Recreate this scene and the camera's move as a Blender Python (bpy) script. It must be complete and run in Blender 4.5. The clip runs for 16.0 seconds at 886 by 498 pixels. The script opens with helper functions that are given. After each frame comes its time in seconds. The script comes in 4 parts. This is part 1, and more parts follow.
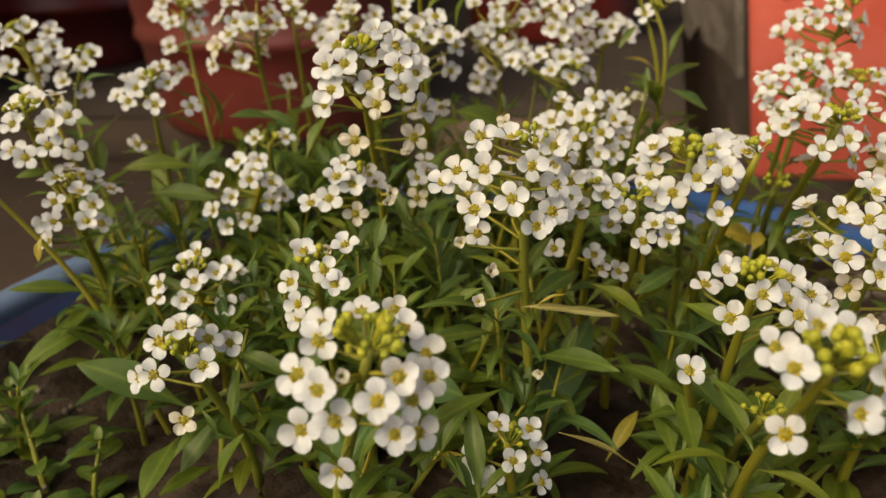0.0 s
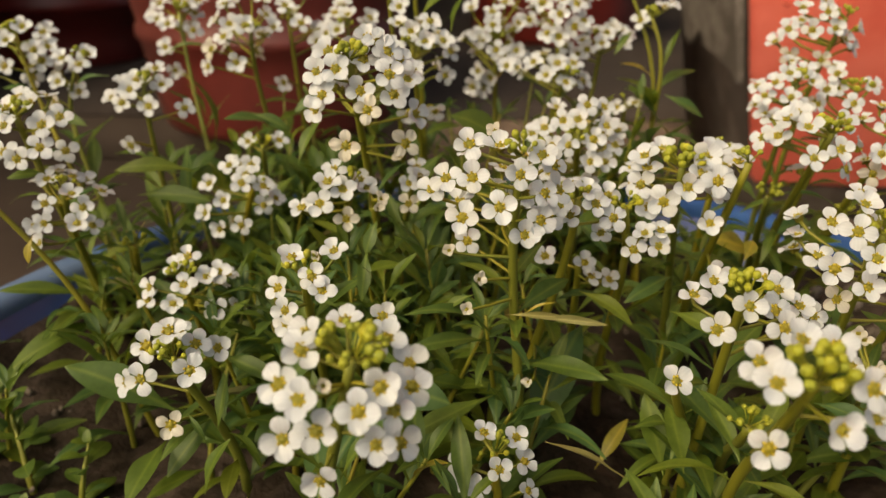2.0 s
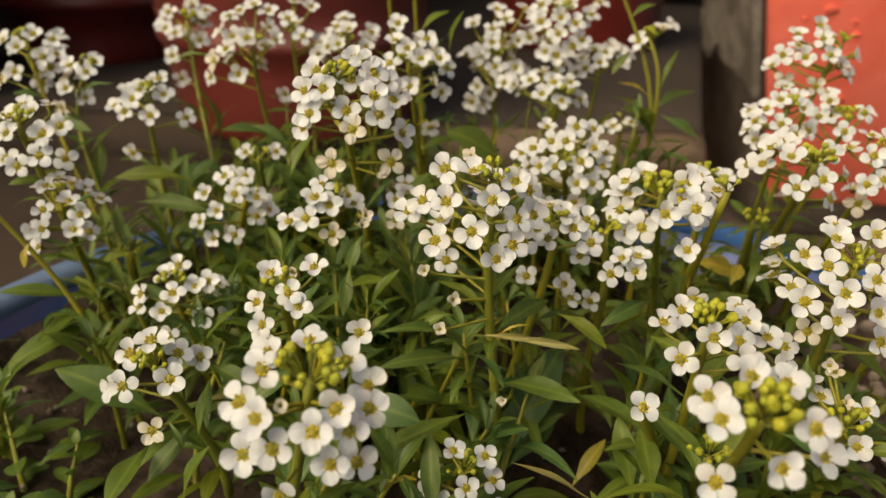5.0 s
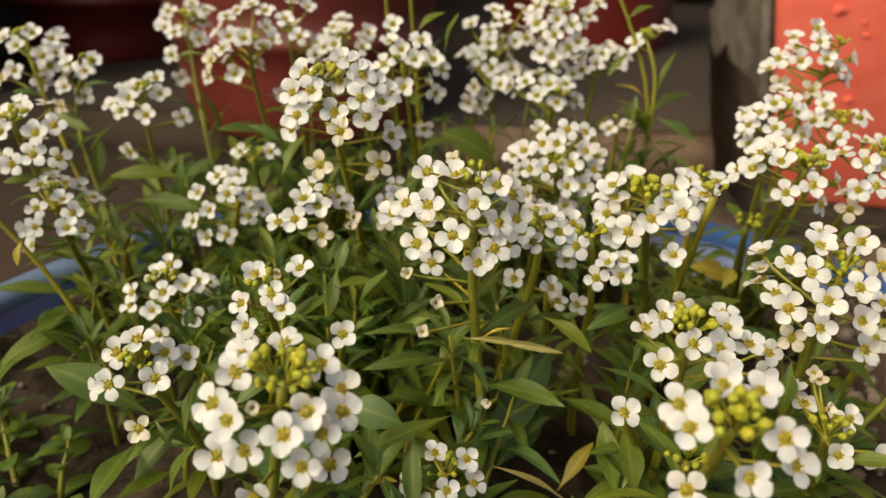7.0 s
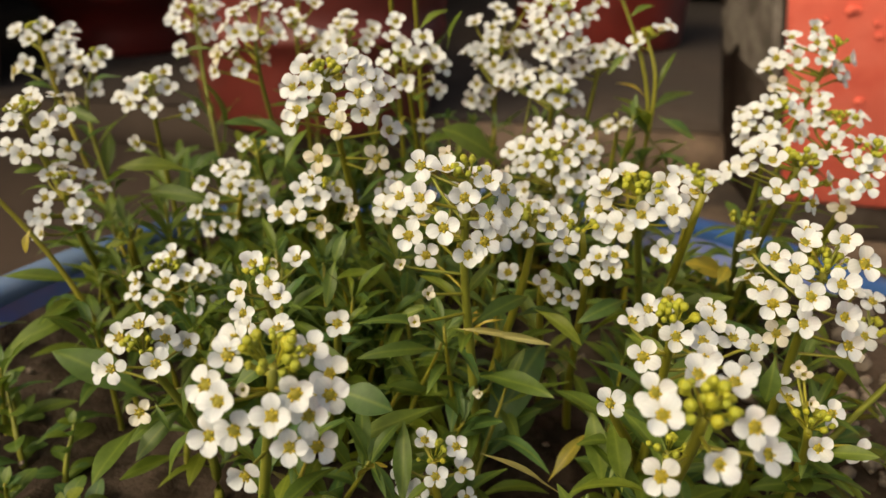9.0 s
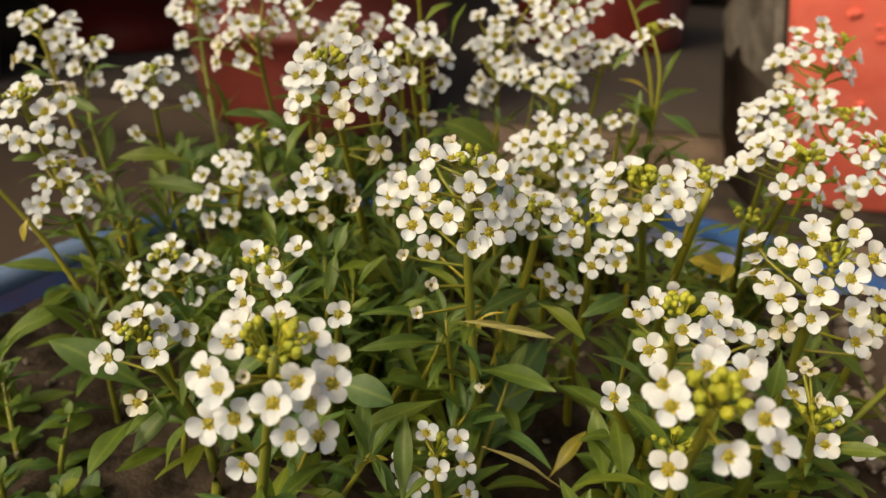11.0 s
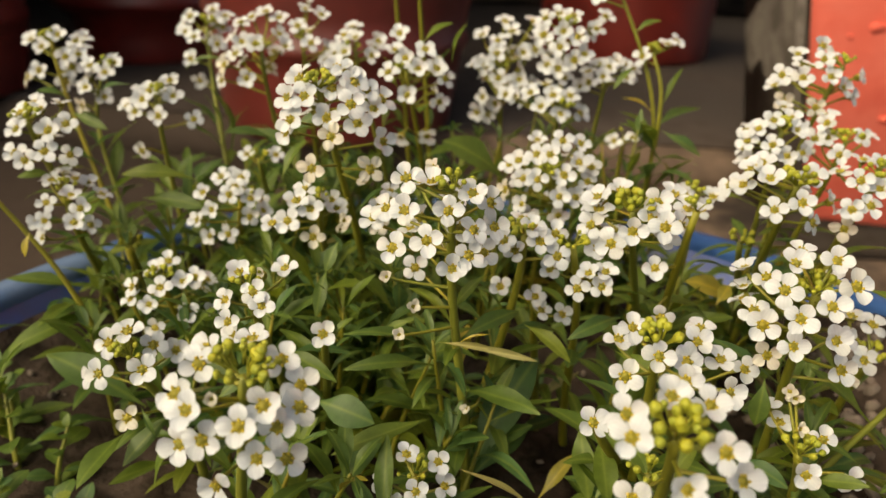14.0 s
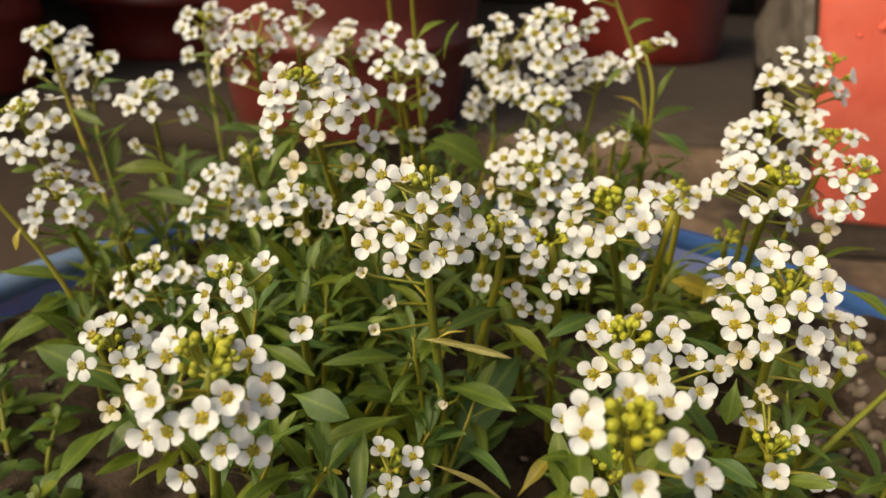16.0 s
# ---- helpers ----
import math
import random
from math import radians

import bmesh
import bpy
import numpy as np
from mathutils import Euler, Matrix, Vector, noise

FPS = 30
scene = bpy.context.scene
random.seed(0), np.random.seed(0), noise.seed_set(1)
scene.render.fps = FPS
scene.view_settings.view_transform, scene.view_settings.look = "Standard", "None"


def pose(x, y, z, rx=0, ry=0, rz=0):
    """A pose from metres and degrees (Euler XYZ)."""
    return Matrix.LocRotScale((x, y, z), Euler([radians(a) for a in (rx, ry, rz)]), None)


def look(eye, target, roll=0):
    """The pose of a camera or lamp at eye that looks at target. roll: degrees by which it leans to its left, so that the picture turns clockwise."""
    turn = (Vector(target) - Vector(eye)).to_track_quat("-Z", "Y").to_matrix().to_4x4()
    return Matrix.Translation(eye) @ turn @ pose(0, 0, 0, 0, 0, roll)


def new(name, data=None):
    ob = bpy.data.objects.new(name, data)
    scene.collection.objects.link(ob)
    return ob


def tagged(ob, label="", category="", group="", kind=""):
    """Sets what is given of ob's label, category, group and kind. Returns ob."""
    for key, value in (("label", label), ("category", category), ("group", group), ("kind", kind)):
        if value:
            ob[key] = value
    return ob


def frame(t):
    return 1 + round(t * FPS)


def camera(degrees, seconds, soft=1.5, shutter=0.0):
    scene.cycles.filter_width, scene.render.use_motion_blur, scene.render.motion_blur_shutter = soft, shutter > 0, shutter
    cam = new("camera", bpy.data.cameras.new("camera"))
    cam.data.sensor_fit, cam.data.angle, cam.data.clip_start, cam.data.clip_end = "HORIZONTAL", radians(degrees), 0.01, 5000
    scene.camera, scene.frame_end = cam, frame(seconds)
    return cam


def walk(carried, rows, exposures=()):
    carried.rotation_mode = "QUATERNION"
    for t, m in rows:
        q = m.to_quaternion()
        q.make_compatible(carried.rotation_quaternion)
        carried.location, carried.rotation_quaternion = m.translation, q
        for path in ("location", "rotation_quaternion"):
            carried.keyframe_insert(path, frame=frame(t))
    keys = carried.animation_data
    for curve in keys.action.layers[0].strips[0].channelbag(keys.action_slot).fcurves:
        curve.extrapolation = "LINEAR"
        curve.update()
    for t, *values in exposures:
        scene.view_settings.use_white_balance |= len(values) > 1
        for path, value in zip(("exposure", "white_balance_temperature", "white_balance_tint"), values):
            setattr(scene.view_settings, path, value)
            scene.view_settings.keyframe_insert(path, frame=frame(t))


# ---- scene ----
LENS = 63.35
cam = camera(LENS, 16.0)
cam.data.dof.use_dof, cam.data.dof.focus_distance, cam.data.dof.aperture_fstop = True, 0.114, 22.0
PATH = [
    (0, (-0.00000, -0.00000, 0.18500), (0.0000, 0.9063, -0.2376), 0.00),
    (0.5, (-0.00014, 0.00024, 0.18695), (-0.0013, 0.9091, -0.2301), -0.06),
    (1, (0.00047, -0.00017, 0.18689), (-0.0009, 0.9089, -0.2298), 0.10),
    (1.5, (0.00138, 0.00044, 0.18582), (-0.0004, 0.9073, -0.2356), 0.30),
    (2, (0.00191, 0.00078, 0.18594), (0.0015, 0.9072, -0.2364), 0.59),
    (2.5, (0.00229, 0.00118, 0.18527), (0.0003, 0.9074, -0.2376), 0.82),
    (3, (0.00424, 0.00181, 0.18679), (-0.0070, 0.9092, -0.2333), 1.06),
    (3.5, (0.00624, 0.00071, 0.18556), (-0.0098, 0.9056, -0.2397), 1.49),
    (4, (0.00655, 0.00019, 0.18768), (-0.0127, 0.9061, -0.2354), 1.63),
    (4.2, (0.00760, 0.00003, 0.18827), (-0.0136, 0.9075, -0.2314), 1.60),
    (6.3, (0.01013, 0.00007, 0.19087), (-0.0271, 0.9064, -0.2301), 1.94),
    (6.5, (0.01095, 0.00012, 0.19049), (-0.0307, 0.9039, -0.2354), 1.81),
    (7, (0.01339, 0.00038, 0.19081), (-0.0274, 0.9056, -0.2321), 1.76),
    (7.5, (0.01327, -0.00222, 0.19091), (-0.0380, 0.9003, -0.2366), 1.87),
    (8, (0.01556, -0.00261, 0.19208), (-0.0391, 0.8992, -0.2366), 1.95),
    (8.5, (0.01587, -0.00267, 0.19237), (-0.0383, 0.9007, -0.2330), 2.15),
    (9, (0.01685, -0.00245, 0.19144), (-0.0403, 0.9001, -0.2353), 2.08),
    (9.2, (0.01743, -0.00246, 0.19001), (-0.0431, 0.8981, -0.2404), 1.99),
    (11.3, (0.01583, -0.00194, 0.18878), (-0.0393, 0.9018, -0.2358), 2.93),
    (11.5, (0.01602, -0.00258, 0.18767), (-0.0433, 0.8987, -0.2415), 2.86),
    (12, (0.01613, -0.00247, 0.18817), (-0.0440, 0.9011, -0.2360), 2.72),
    (12.5, (0.01789, -0.00183, 0.18854), (-0.0414, 0.9025, -0.2342), 2.66),
    (13, (0.01937, -0.00156, 0.18965), (-0.0447, 0.9046, -0.2285), 2.64),
    (13.5, (0.02138, -0.00138, 0.19056), (-0.0623, 0.9039, -0.2259), 2.48),
    (14, (0.02291, -0.00098, 0.19161), (-0.0667, 0.9049, -0.2223), 2.44),
    (14.5, (0.02393, -0.00124, 0.19315), (-0.0689, 0.9058, -0.2175), 2.18),
    (15, (0.02646, -0.00152, 0.19421), (-0.0757, 0.9055, -0.2142), 2.05),
    (15.5, (0.02730, -0.00154, 0.19277), (-0.0793, 0.9016, -0.2232), 2.43),
    (16, (0.02919, -0.00121, 0.19218), (-0.0777, 0.9012, -0.2252), 2.48),
]
walk(cam, [(t, look(eye, target, roll)) for t, eye, target, roll in PATH], exposures=[(0.0, 0.78, 8800, 5), (4.0, 0.78, 8800, 5), (7.0, 0.96, 8600, 3), (12.0, 0.95, 8600, 3), (16.0, 1.06, 8600, 3)])

# ---- sky and sun: soft daylight from the left ----
SUN_HEIGHT = 48.0
world = bpy.data.worlds.new("sky")
scene.world = world
world.use_nodes = True
wn = world.node_tree.nodes
sky = wn.new("ShaderNodeTexSky")
sky.sky_type, sky.sun_disc = "NISHITA", False
sky.air_density, sky.dust_density, sky.ozone_density = 0.7, 5.0, 0.6
sky.sun_elevation, sky.sun_rotation = radians(SUN_HEIGHT), radians(270 - 40)
wn["Background"].inputs["Strength"].default_value = 0.15
world.node_tree.links.new(sky.outputs["Color"], wn["Background"].inputs["Color"])
sun = new("sun", bpy.data.lights.new("sun", "SUN"))
sun.data.energy, sun.data.angle, sun.data.color = 1.6, radians(40), (1.0, 0.91, 0.78)
sun.matrix_world = look((-0.64, -0.60, 0.88), (0, 0, 0))


# ---- materials ----
def material(name, rough=0.6, **values):
    m = bpy.data.materials.new(name)
    m.use_nodes = True
    b = m.node_tree.nodes["Principled BSDF"]
    b.inputs["Roughness"].default_value = rough
    for key, value in values.items():
        b.inputs[key.replace("_", " ")].default_value = value
    return m, m.node_tree.nodes, m.node_tree.links, b


def coords(nodes, links, scale=1.0, kind="Object"):
    tc, mp = nodes.new("ShaderNodeTexCoord"), nodes.new("ShaderNodeMapping")
    mp.inputs["Scale"].default_value = (scale,) * 3 if isinstance(scale, (int, float)) else scale
    links.new(tc.outputs[kind], mp.inputs["Vector"])
    return mp.outputs["Vector"]


def noise_tex(nodes, links, vec, scale, detail=4, rough=0.6):
    n = nodes.new("ShaderNodeTexNoise")
    n.inputs["Scale"].default_value, n.inputs["Detail"].default_value, n.inputs["Roughness"].default_value = scale, detail, rough
    links.new(vec, n.inputs["Vector"])
    return n.outputs["Fac"]


def ramp(nodes, links, fac, stops):
    r = nodes.new("ShaderNodeValToRGB")
    while len(r.color_ramp.elements) < len(stops):
        r.color_ramp.elements.new(0.5)
    for e, (at, colour) in zip(r.color_ramp.elements, stops):
        e.position, e.color = at, (*colour, 1)
    links.new(fac, r.inputs["Fac"])
    return r.outputs["Color"]


def mixed(nodes, links, kind, fac, a, b):
    m = nodes.new("ShaderNodeMix")
    m.data_type, m.blend_type = "RGBA", kind
    for socket, v in ((m.inputs["Factor"], fac), (m.inputs[6], a), (m.inputs[7], b)):
        if hasattr(v, "is_linked"):
            links.new(v, socket)
        else:
            socket.default_value = v if isinstance(v, float) else (*v, 1)
    return m.outputs[2]


def bump(nodes, links, b, height, strength, distance):
    n = nodes.new("ShaderNodeBump")
    n.inputs["Strength"].default_value, n.inputs["Distance"].default_value = strength, distance
    links.new(height, n.inputs["Height"])
    links.new(n.outputs["Normal"], b.inputs["Normal"])


def see_through(nodes, links, b, colour, share):
    """Thin living tissue: part of the light passes."""
    t, mx = nodes.new("ShaderNodeBsdfTranslucent"), nodes.new("ShaderNodeMixShader")
    mx.inputs[0].default_value = share
    links.new(colour, t.inputs["Color"])
    links.new(b.outputs[0], mx.inputs[1])
    links.new(t.outputs[0], mx.inputs[2])
    links.new(mx.outputs[0], nodes["Material Output"].inputs["Surface"])


def petal_material(name, low, high, share):
    m, n, l, b = material(name, 0.42, Sheen_Weight=0.12, Sheen_Roughness=0.4)
    v = coords(n, l)
    veins = n.new("ShaderNodeTexWave")
    veins.inputs["Scale"].default_value, veins.inputs["Distortion"].default_value, veins.inputs["Detail Scale"].default_value = 1.6, 3.0, 1.0
    l.new(coords(n, l, (1.0, 0.25, 1.0)), veins.inputs["Vector"])
    tone = ramp(n, l, noise_tex(n, l, v, 0.9, 3), [(0.3, low), (0.7, high)])
    tone = mixed(n, l, "MULTIPLY", 0.05, tone, veins.outputs["Color"])
    info = n.new("ShaderNodeObjectInfo")
    tone = mixed(n, l, "MULTIPLY", 1.0, tone, ramp(n, l, info.outputs["Random"], [(0.0, (0.90, 0.87, 0.80)), (0.15, (0.98, 0.97, 0.95)), (1.0, (1, 1, 1))]))
    sep = n.new("ShaderNodeSeparateXYZ")
    l.new(v, sep.inputs[0])
    tone = mixed(n, l, "MIX", ramp(n, l, sep.outputs[1], [(0.04, (0.85, 0.85, 0.85)), (0.18, (0, 0, 0))]), tone, (0.44, 0.44, 0.12))
    l.new(tone, b.inputs["Base Color"])
    bump(n, l, b, veins.outputs["Fac"], 0.15, 0.00003)
    see_through(n, l, b, mixed(n, l, "MULTIPLY", 1.0, tone, (1.0, 0.965, 0.88)), share)
    return m


def green_material(name, dark, light, share, rough=0.45, rib=True, scale=0.3, vary=1.0):
    m, n, l, b = material(name, rough, Specular_IOR_Level=0.4)
    v = coords(n, l)
    info = n.new("ShaderNodeObjectInfo")
    tone = ramp(n, l, noise_tex(n, l, v, scale, 4), [(0.3, dark), (0.72, light)])
    tone = mixed(n, l, "MULTIPLY", vary, tone, ramp(n, l, info.outputs["Random"], [(0.0, (0.6, 0.84, 1.7)), (0.3, (0.78, 0.88, 1.15)), (0.6, (0.95, 0.97, 0.95)), (0.88, (1.15, 1.08, 0.9)), (1.0, (1.6, 1.25, 0.8))]))
    tone = mixed(n, l, "MULTIPLY", 1.0, tone, ramp(n, l, noise_tex(n, l, v, scale * 26, 5, 0.7), [(0.32, (0.80, 0.82, 0.82)), (0.68, (1.14, 1.12, 1.10))]))
    if rib:
        sep, ab = n.new("ShaderNodeSeparateXYZ"), n.new("ShaderNodeMath")
        l.new(v, sep.inputs[0])
        ab.operation = "ABSOLUTE"
        l.new(sep.outputs[0], ab.inputs[0])
        tone = mixed(n, l, "MIX", ramp(n, l, ab.outputs[0], [(0.0, (0.28, 0.28, 0.28)), (0.022, (0, 0, 0))]), tone, (light[0] * 1.7, light[1] * 1.5, light[2] * 1.5))
    l.new(tone, b.inputs["Base Color"])
    bump(n, l, b, noise_tex(n, l, v, scale * 22, 4), 0.5, 0.00012)
    if share:
        see_through(n, l, b, tone, share)
    return m


def worn_material(name, a, c, rough, grain, stain=None, stain_scale=6.0, bump_size=0.001, patch=None, patch_at=None):
    """A hard surface with large stains and fine grain; scales per metre. patch: a tone for
    painted light on the side towards -x, or painted shade round patch_at, with an uneven edge."""
    m, n, l, b = material(name, rough, Specular_IOR_Level=0.12 if rough > 0.75 else 0.5)
    v = coords(n, l)
    tone = ramp(n, l, noise_tex(n, l, v, grain, 6), [(0.3, a), (0.7, c)])
    if stain:
        tone = mixed(n, l, "MIX", ramp(n, l, noise_tex(n, l, v, stain_scale, 5, 0.65), [(0.45, (0, 0, 0)), (0.57, (1, 1, 1))]), tone, stain)
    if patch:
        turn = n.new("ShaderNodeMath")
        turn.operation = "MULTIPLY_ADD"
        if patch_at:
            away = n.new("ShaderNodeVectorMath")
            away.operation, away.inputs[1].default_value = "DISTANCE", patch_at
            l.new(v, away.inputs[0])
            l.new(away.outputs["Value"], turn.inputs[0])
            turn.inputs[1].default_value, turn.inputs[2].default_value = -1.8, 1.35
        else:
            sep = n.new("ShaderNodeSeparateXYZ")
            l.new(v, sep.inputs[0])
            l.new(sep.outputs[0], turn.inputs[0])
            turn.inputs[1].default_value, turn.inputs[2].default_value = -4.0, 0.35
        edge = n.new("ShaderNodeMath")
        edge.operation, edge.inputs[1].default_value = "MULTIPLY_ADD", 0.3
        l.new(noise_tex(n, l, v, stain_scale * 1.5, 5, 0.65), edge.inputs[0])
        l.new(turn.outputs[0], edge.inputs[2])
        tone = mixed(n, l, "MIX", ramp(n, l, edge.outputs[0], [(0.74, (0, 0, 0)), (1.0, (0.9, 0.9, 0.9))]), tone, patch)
    tone = mixed(n, l, "MULTIPLY", 1.0, tone, ramp(n, l, noise_tex(n, l, v, stain_scale * 0.17, 5, 0.7), [(0.3, (0.72, 0.72, 0.72)), (0.7, (1.15, 1.15, 1.15))]))
    l.new(tone, b.inputs["Base Color"])
    bump(n, l, b, noise_tex(n, l, v, grain * 1.7, 5), 0.5, bump_size)
    return m


PETAL = petal_material("white_petal", (0.54, 0.583, 0.635), (0.60, 0.648, 0.708), 0.48)
PETAL_OLD = petal_material("faded_petal", (0.54, 0.53, 0.47), (0.65, 0.64, 0.58), 0.5)
LEAF = green_material("leaf_green", (0.060, 0.108, 0.014), (0.148, 0.205, 0.035), 0.52, 0.5)
LEAF_PALE = green_material("pale_leaf", (0.20, 0.17, 0.02), (0.31, 0.25, 0.035), 0.3, vary=0.2)
LEAF_DRY = green_material("dry_leaf", (0.14, 0.135, 0.04), (0.23, 0.21, 0.08), 0.2, 0.7, vary=0.2)
STEM = green_material("stem_green", (0.115, 0.115, 0.010), (0.19, 0.18, 0.017), 0.0, 0.55, rib=False, vary=0.5)
BUD = green_material("bud_green", (0.19, 0.205, 0.016), (0.31, 0.315, 0.028), 0.15, 0.5, rib=False, scale=0.8, vary=0.3)
HEART = green_material("flower_heart", (0.125, 0.112, 0.006), (0.205, 0.175, 0.010), 0.1, 0.6, rib=False, scale=3.0, vary=0.3)
ANTHER = material("anther_yellow", 0.6, Base_Color=(0.31, 0.235, 0.012, 1))[0]
SOIL = worn_material("potting_soil", (0.009, 0.006, 0.004), (0.025, 0.017, 0.012), 0.95, 160.0, (0.045, 0.033, 0.026), 60.0, 0.004)
STONE = worn_material("gravel", (0.07, 0.056, 0.046), (0.20, 0.165, 0.14), 0.85, 220.0)
BLUE = worn_material("blue_plastic", (0.011, 0.042, 0.185), (0.017, 0.058, 0.245), 0.35, 60.0, (0.02, 0.04, 0.13), 18.0, 0.0003)
BLUE_FADED = worn_material("faded_blue_plastic", (0.017, 0.064, 0.20), (0.031, 0.092, 0.25), 0.78, 50.0, (0.075, 0.12, 0.21), 14.0, 0.0004)
RED = worn_material("dark_red_plastic", (0.15, 0.012, 0.008), (0.19, 0.018, 0.012), 0.45, 30.0, (0.12, 0.012, 0.009), 9.0, 0.0004)
MAROON = worn_material("maroon_plastic", (0.13, 0.011, 0.008), (0.17, 0.017, 0.012), 0.4, 30.0, (0.10, 0.010, 0.008), 9.0, 0.0004)
# Last tone: light from the left, painted pink on the pot's -x side.
PINK = worn_material("red_plastic_lit_left", (0.098, 0.012, 0.009), (0.135, 0.018, 0.013), 0.5, 30.0, (0.084, 0.011, 0.008), 8.0, 0.0004, (0.15, 0.046, 0.038))
ORANGE = worn_material("orange_paint", (0.78, 0.15, 0.11), (0.82, 0.19, 0.145), 0.75, 40.0, (0.74, 0.13, 0.095), 12.0, 0.0012)
RUST = worn_material("stained_paint", (0.46, 0.08, 0.058), (0.58, 0.11, 0.08), 0.8, 200.0)
CEMENT = worn_material("grey_cement", (0.085, 0.068, 0.058), (0.15, 0.125, 0.112), 0.85, 60.0, (0.078, 0.063, 0.057), 11.0, 0.002)
PLASTER = worn_material("grey_plaster", (0.11, 0.096, 0.087), (0.18, 0.162, 0.147), 0.85, 70.0, (0.075, 0.065, 0.058), 22.0, 0.001)
# Last tone: shade painted into the floor's left part, round the point given.
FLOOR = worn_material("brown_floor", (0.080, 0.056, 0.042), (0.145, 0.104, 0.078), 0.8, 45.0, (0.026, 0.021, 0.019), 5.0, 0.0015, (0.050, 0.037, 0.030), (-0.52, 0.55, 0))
# The same shade, painted on along the left of the step.
RISER = worn_material("brown_step", (0.080, 0.056, 0.043), (0.145, 0.104, 0.08), 0.85, 45.0, (0.066, 0.047, 0.037), 8.0, 0.0015, (0.048, 0.036, 0.029), (-0.52, -0.70, 0))
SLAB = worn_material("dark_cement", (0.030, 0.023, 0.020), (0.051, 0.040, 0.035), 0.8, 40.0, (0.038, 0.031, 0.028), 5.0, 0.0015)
WALL = worn_material("dark_wall", (0.065, 0.052, 0.043), (0.12, 0.095, 0.078), 0.9, 14.0, (0.02, 0.017, 0.016), 3.0, 0.003)


# ---- building blocks ----
def mesh_of(name, bm, *mats):
    me = bpy.data.meshes.new(name)
    bm.to_mesh(me)
    bm.free()
    for m in mats:
        me.materials.append(m)
    for p in me.polygons:
        p.use_smooth = True
    return me


def piece(name, me, parent, m=None, label=""):
    ob = new(name, me)
    ob.parent = parent
    if m is not None:
        ob.matrix_local = m
    return tagged(ob, label) if label else ob


def lathe(profile, sides=64, slot=0):
    """A turned body from (radius, height) pairs."""
    bm = bmesh.new()
    rings = [[bm.verts.new((r * math.cos(a), r * math.sin(a), z)) for a in (2 * math.pi * k / sides for k in range(sides))] if r > 1e-6 else [bm.verts.new((0, 0, z))] for r, z in profile]
    for p, q in zip(rings, rings[1:]):
        for k in range(sides):
            k2 = (k + 1) % sides
            if len(p) == 1 and len(q) > 1:
                bm.faces.new((p[0], q[k2], q[k]))
            elif len(q) == 1 and len(p) > 1:
                bm.faces.new((p[k], p[k2], q[0]))
            elif len(p) > 1:
                bm.faces.new((p[k], p[k2], q[k2], q[k]))
    bmesh.ops.recalc_face_normals(bm, faces=bm.faces)
    return bm


def block(size, bevel, at=(0, 0, 0)):
    bm = bmesh.new()
    bmesh.ops.create_cube(bm, size=1, matrix=Matrix.Translation(at) @ Matrix.Diagonal((*size, 1)))
    bmesh.ops.bevel(bm, geom=bm.edges, offset=bevel, segments=2, affect="EDGES")
    return bm


def tube(bm, points, radii, sides=6, slot=0):
    """A tapered tube along points, added to bm, with a closed end."""
    rings = []
    for k, p in enumerate(points):
        way = (points[min(k + 1, len(points) - 1)] - points[max(k - 1, 0)]).normalized()
        turn = way.to_track_quat("Z", "Y").to_matrix()
        rings.append([bm.verts.new(p + turn @ Vector((radii[k] * math.cos(a), radii[k] * math.sin(a), 0))) for a in (2 * math.pi * j / sides for j in range(sides))])
    for p, q in zip(rings, rings[1:]):
        for j in range(sides):
            bm.faces.new((p[j], p[(j + 1) % sides], q[(j + 1) % sides], q[j])).material_index = slot
    bm.faces.new(rings[-1]).material_index = slot
    return bm


def bend(a, b, c, d, steps):
    """Points on a cubic curve."""
    return [a * (1 - t) ** 3 + b * 3 * t * (1 - t) ** 2 + c * 3 * t * t * (1 - t) + d * t**3 for t in (k / steps for k in range(steps + 1))]


def facing(at, normal, spin=0.0):
    """A pose whose z axis looks along normal."""
    return Matrix.Translation(at) @ Vector(normal).to_track_quat("Z", "Y").to_matrix().to_4x4() @ Matrix.Rotation(spin, 4, "Z")


MM = 0.001


def petal_mesh(width, droop, cup, wave, mat):
    """One rounded petal on a narrow claw, 1 long along y, in units of a petal's length."""
    bm = bmesh.new()
    nu, nv, rows = 11, 8, []
    for i in range(nu + 1):
        u = math.sin(i / nu * math.pi / 2) ** 0.85
        if u < 0.60:
            s = u / 0.60
            w = width * (0.24 + 0.76 * math.sin(s * math.pi / 2) ** 1.4)
        else:
            w = width * math.sqrt(max(0.0, 1 - ((u - 0.60) / 0.40) ** 2.1))
        row = []
        for j in range(nv + 1):
            v = 2 * j / nv - 1
            z = 0.13 * math.sin(u * 2.4) - droop * u * u - cup * (v * w) ** 2 + wave * math.sin(5 * v + 4 * u) * u
            row.append(bm.verts.new((v * w, u * (1 - 0.05 * v * v - 0.05 * math.exp(-((v / 0.3) ** 2)) * u**6), z + 0.10 * max(0.0, u - 0.7))))
        rows.append(row)
    for p, q in zip(rows, rows[1:]):
        for j in range(nv):
            bm.faces.new((p[j], p[j + 1], q[j + 1], q[j]))
    bmesh.ops.remove_doubles(bm, verts=bm.verts, dist=0.004)
    return mesh_of("petal", bm, mat)


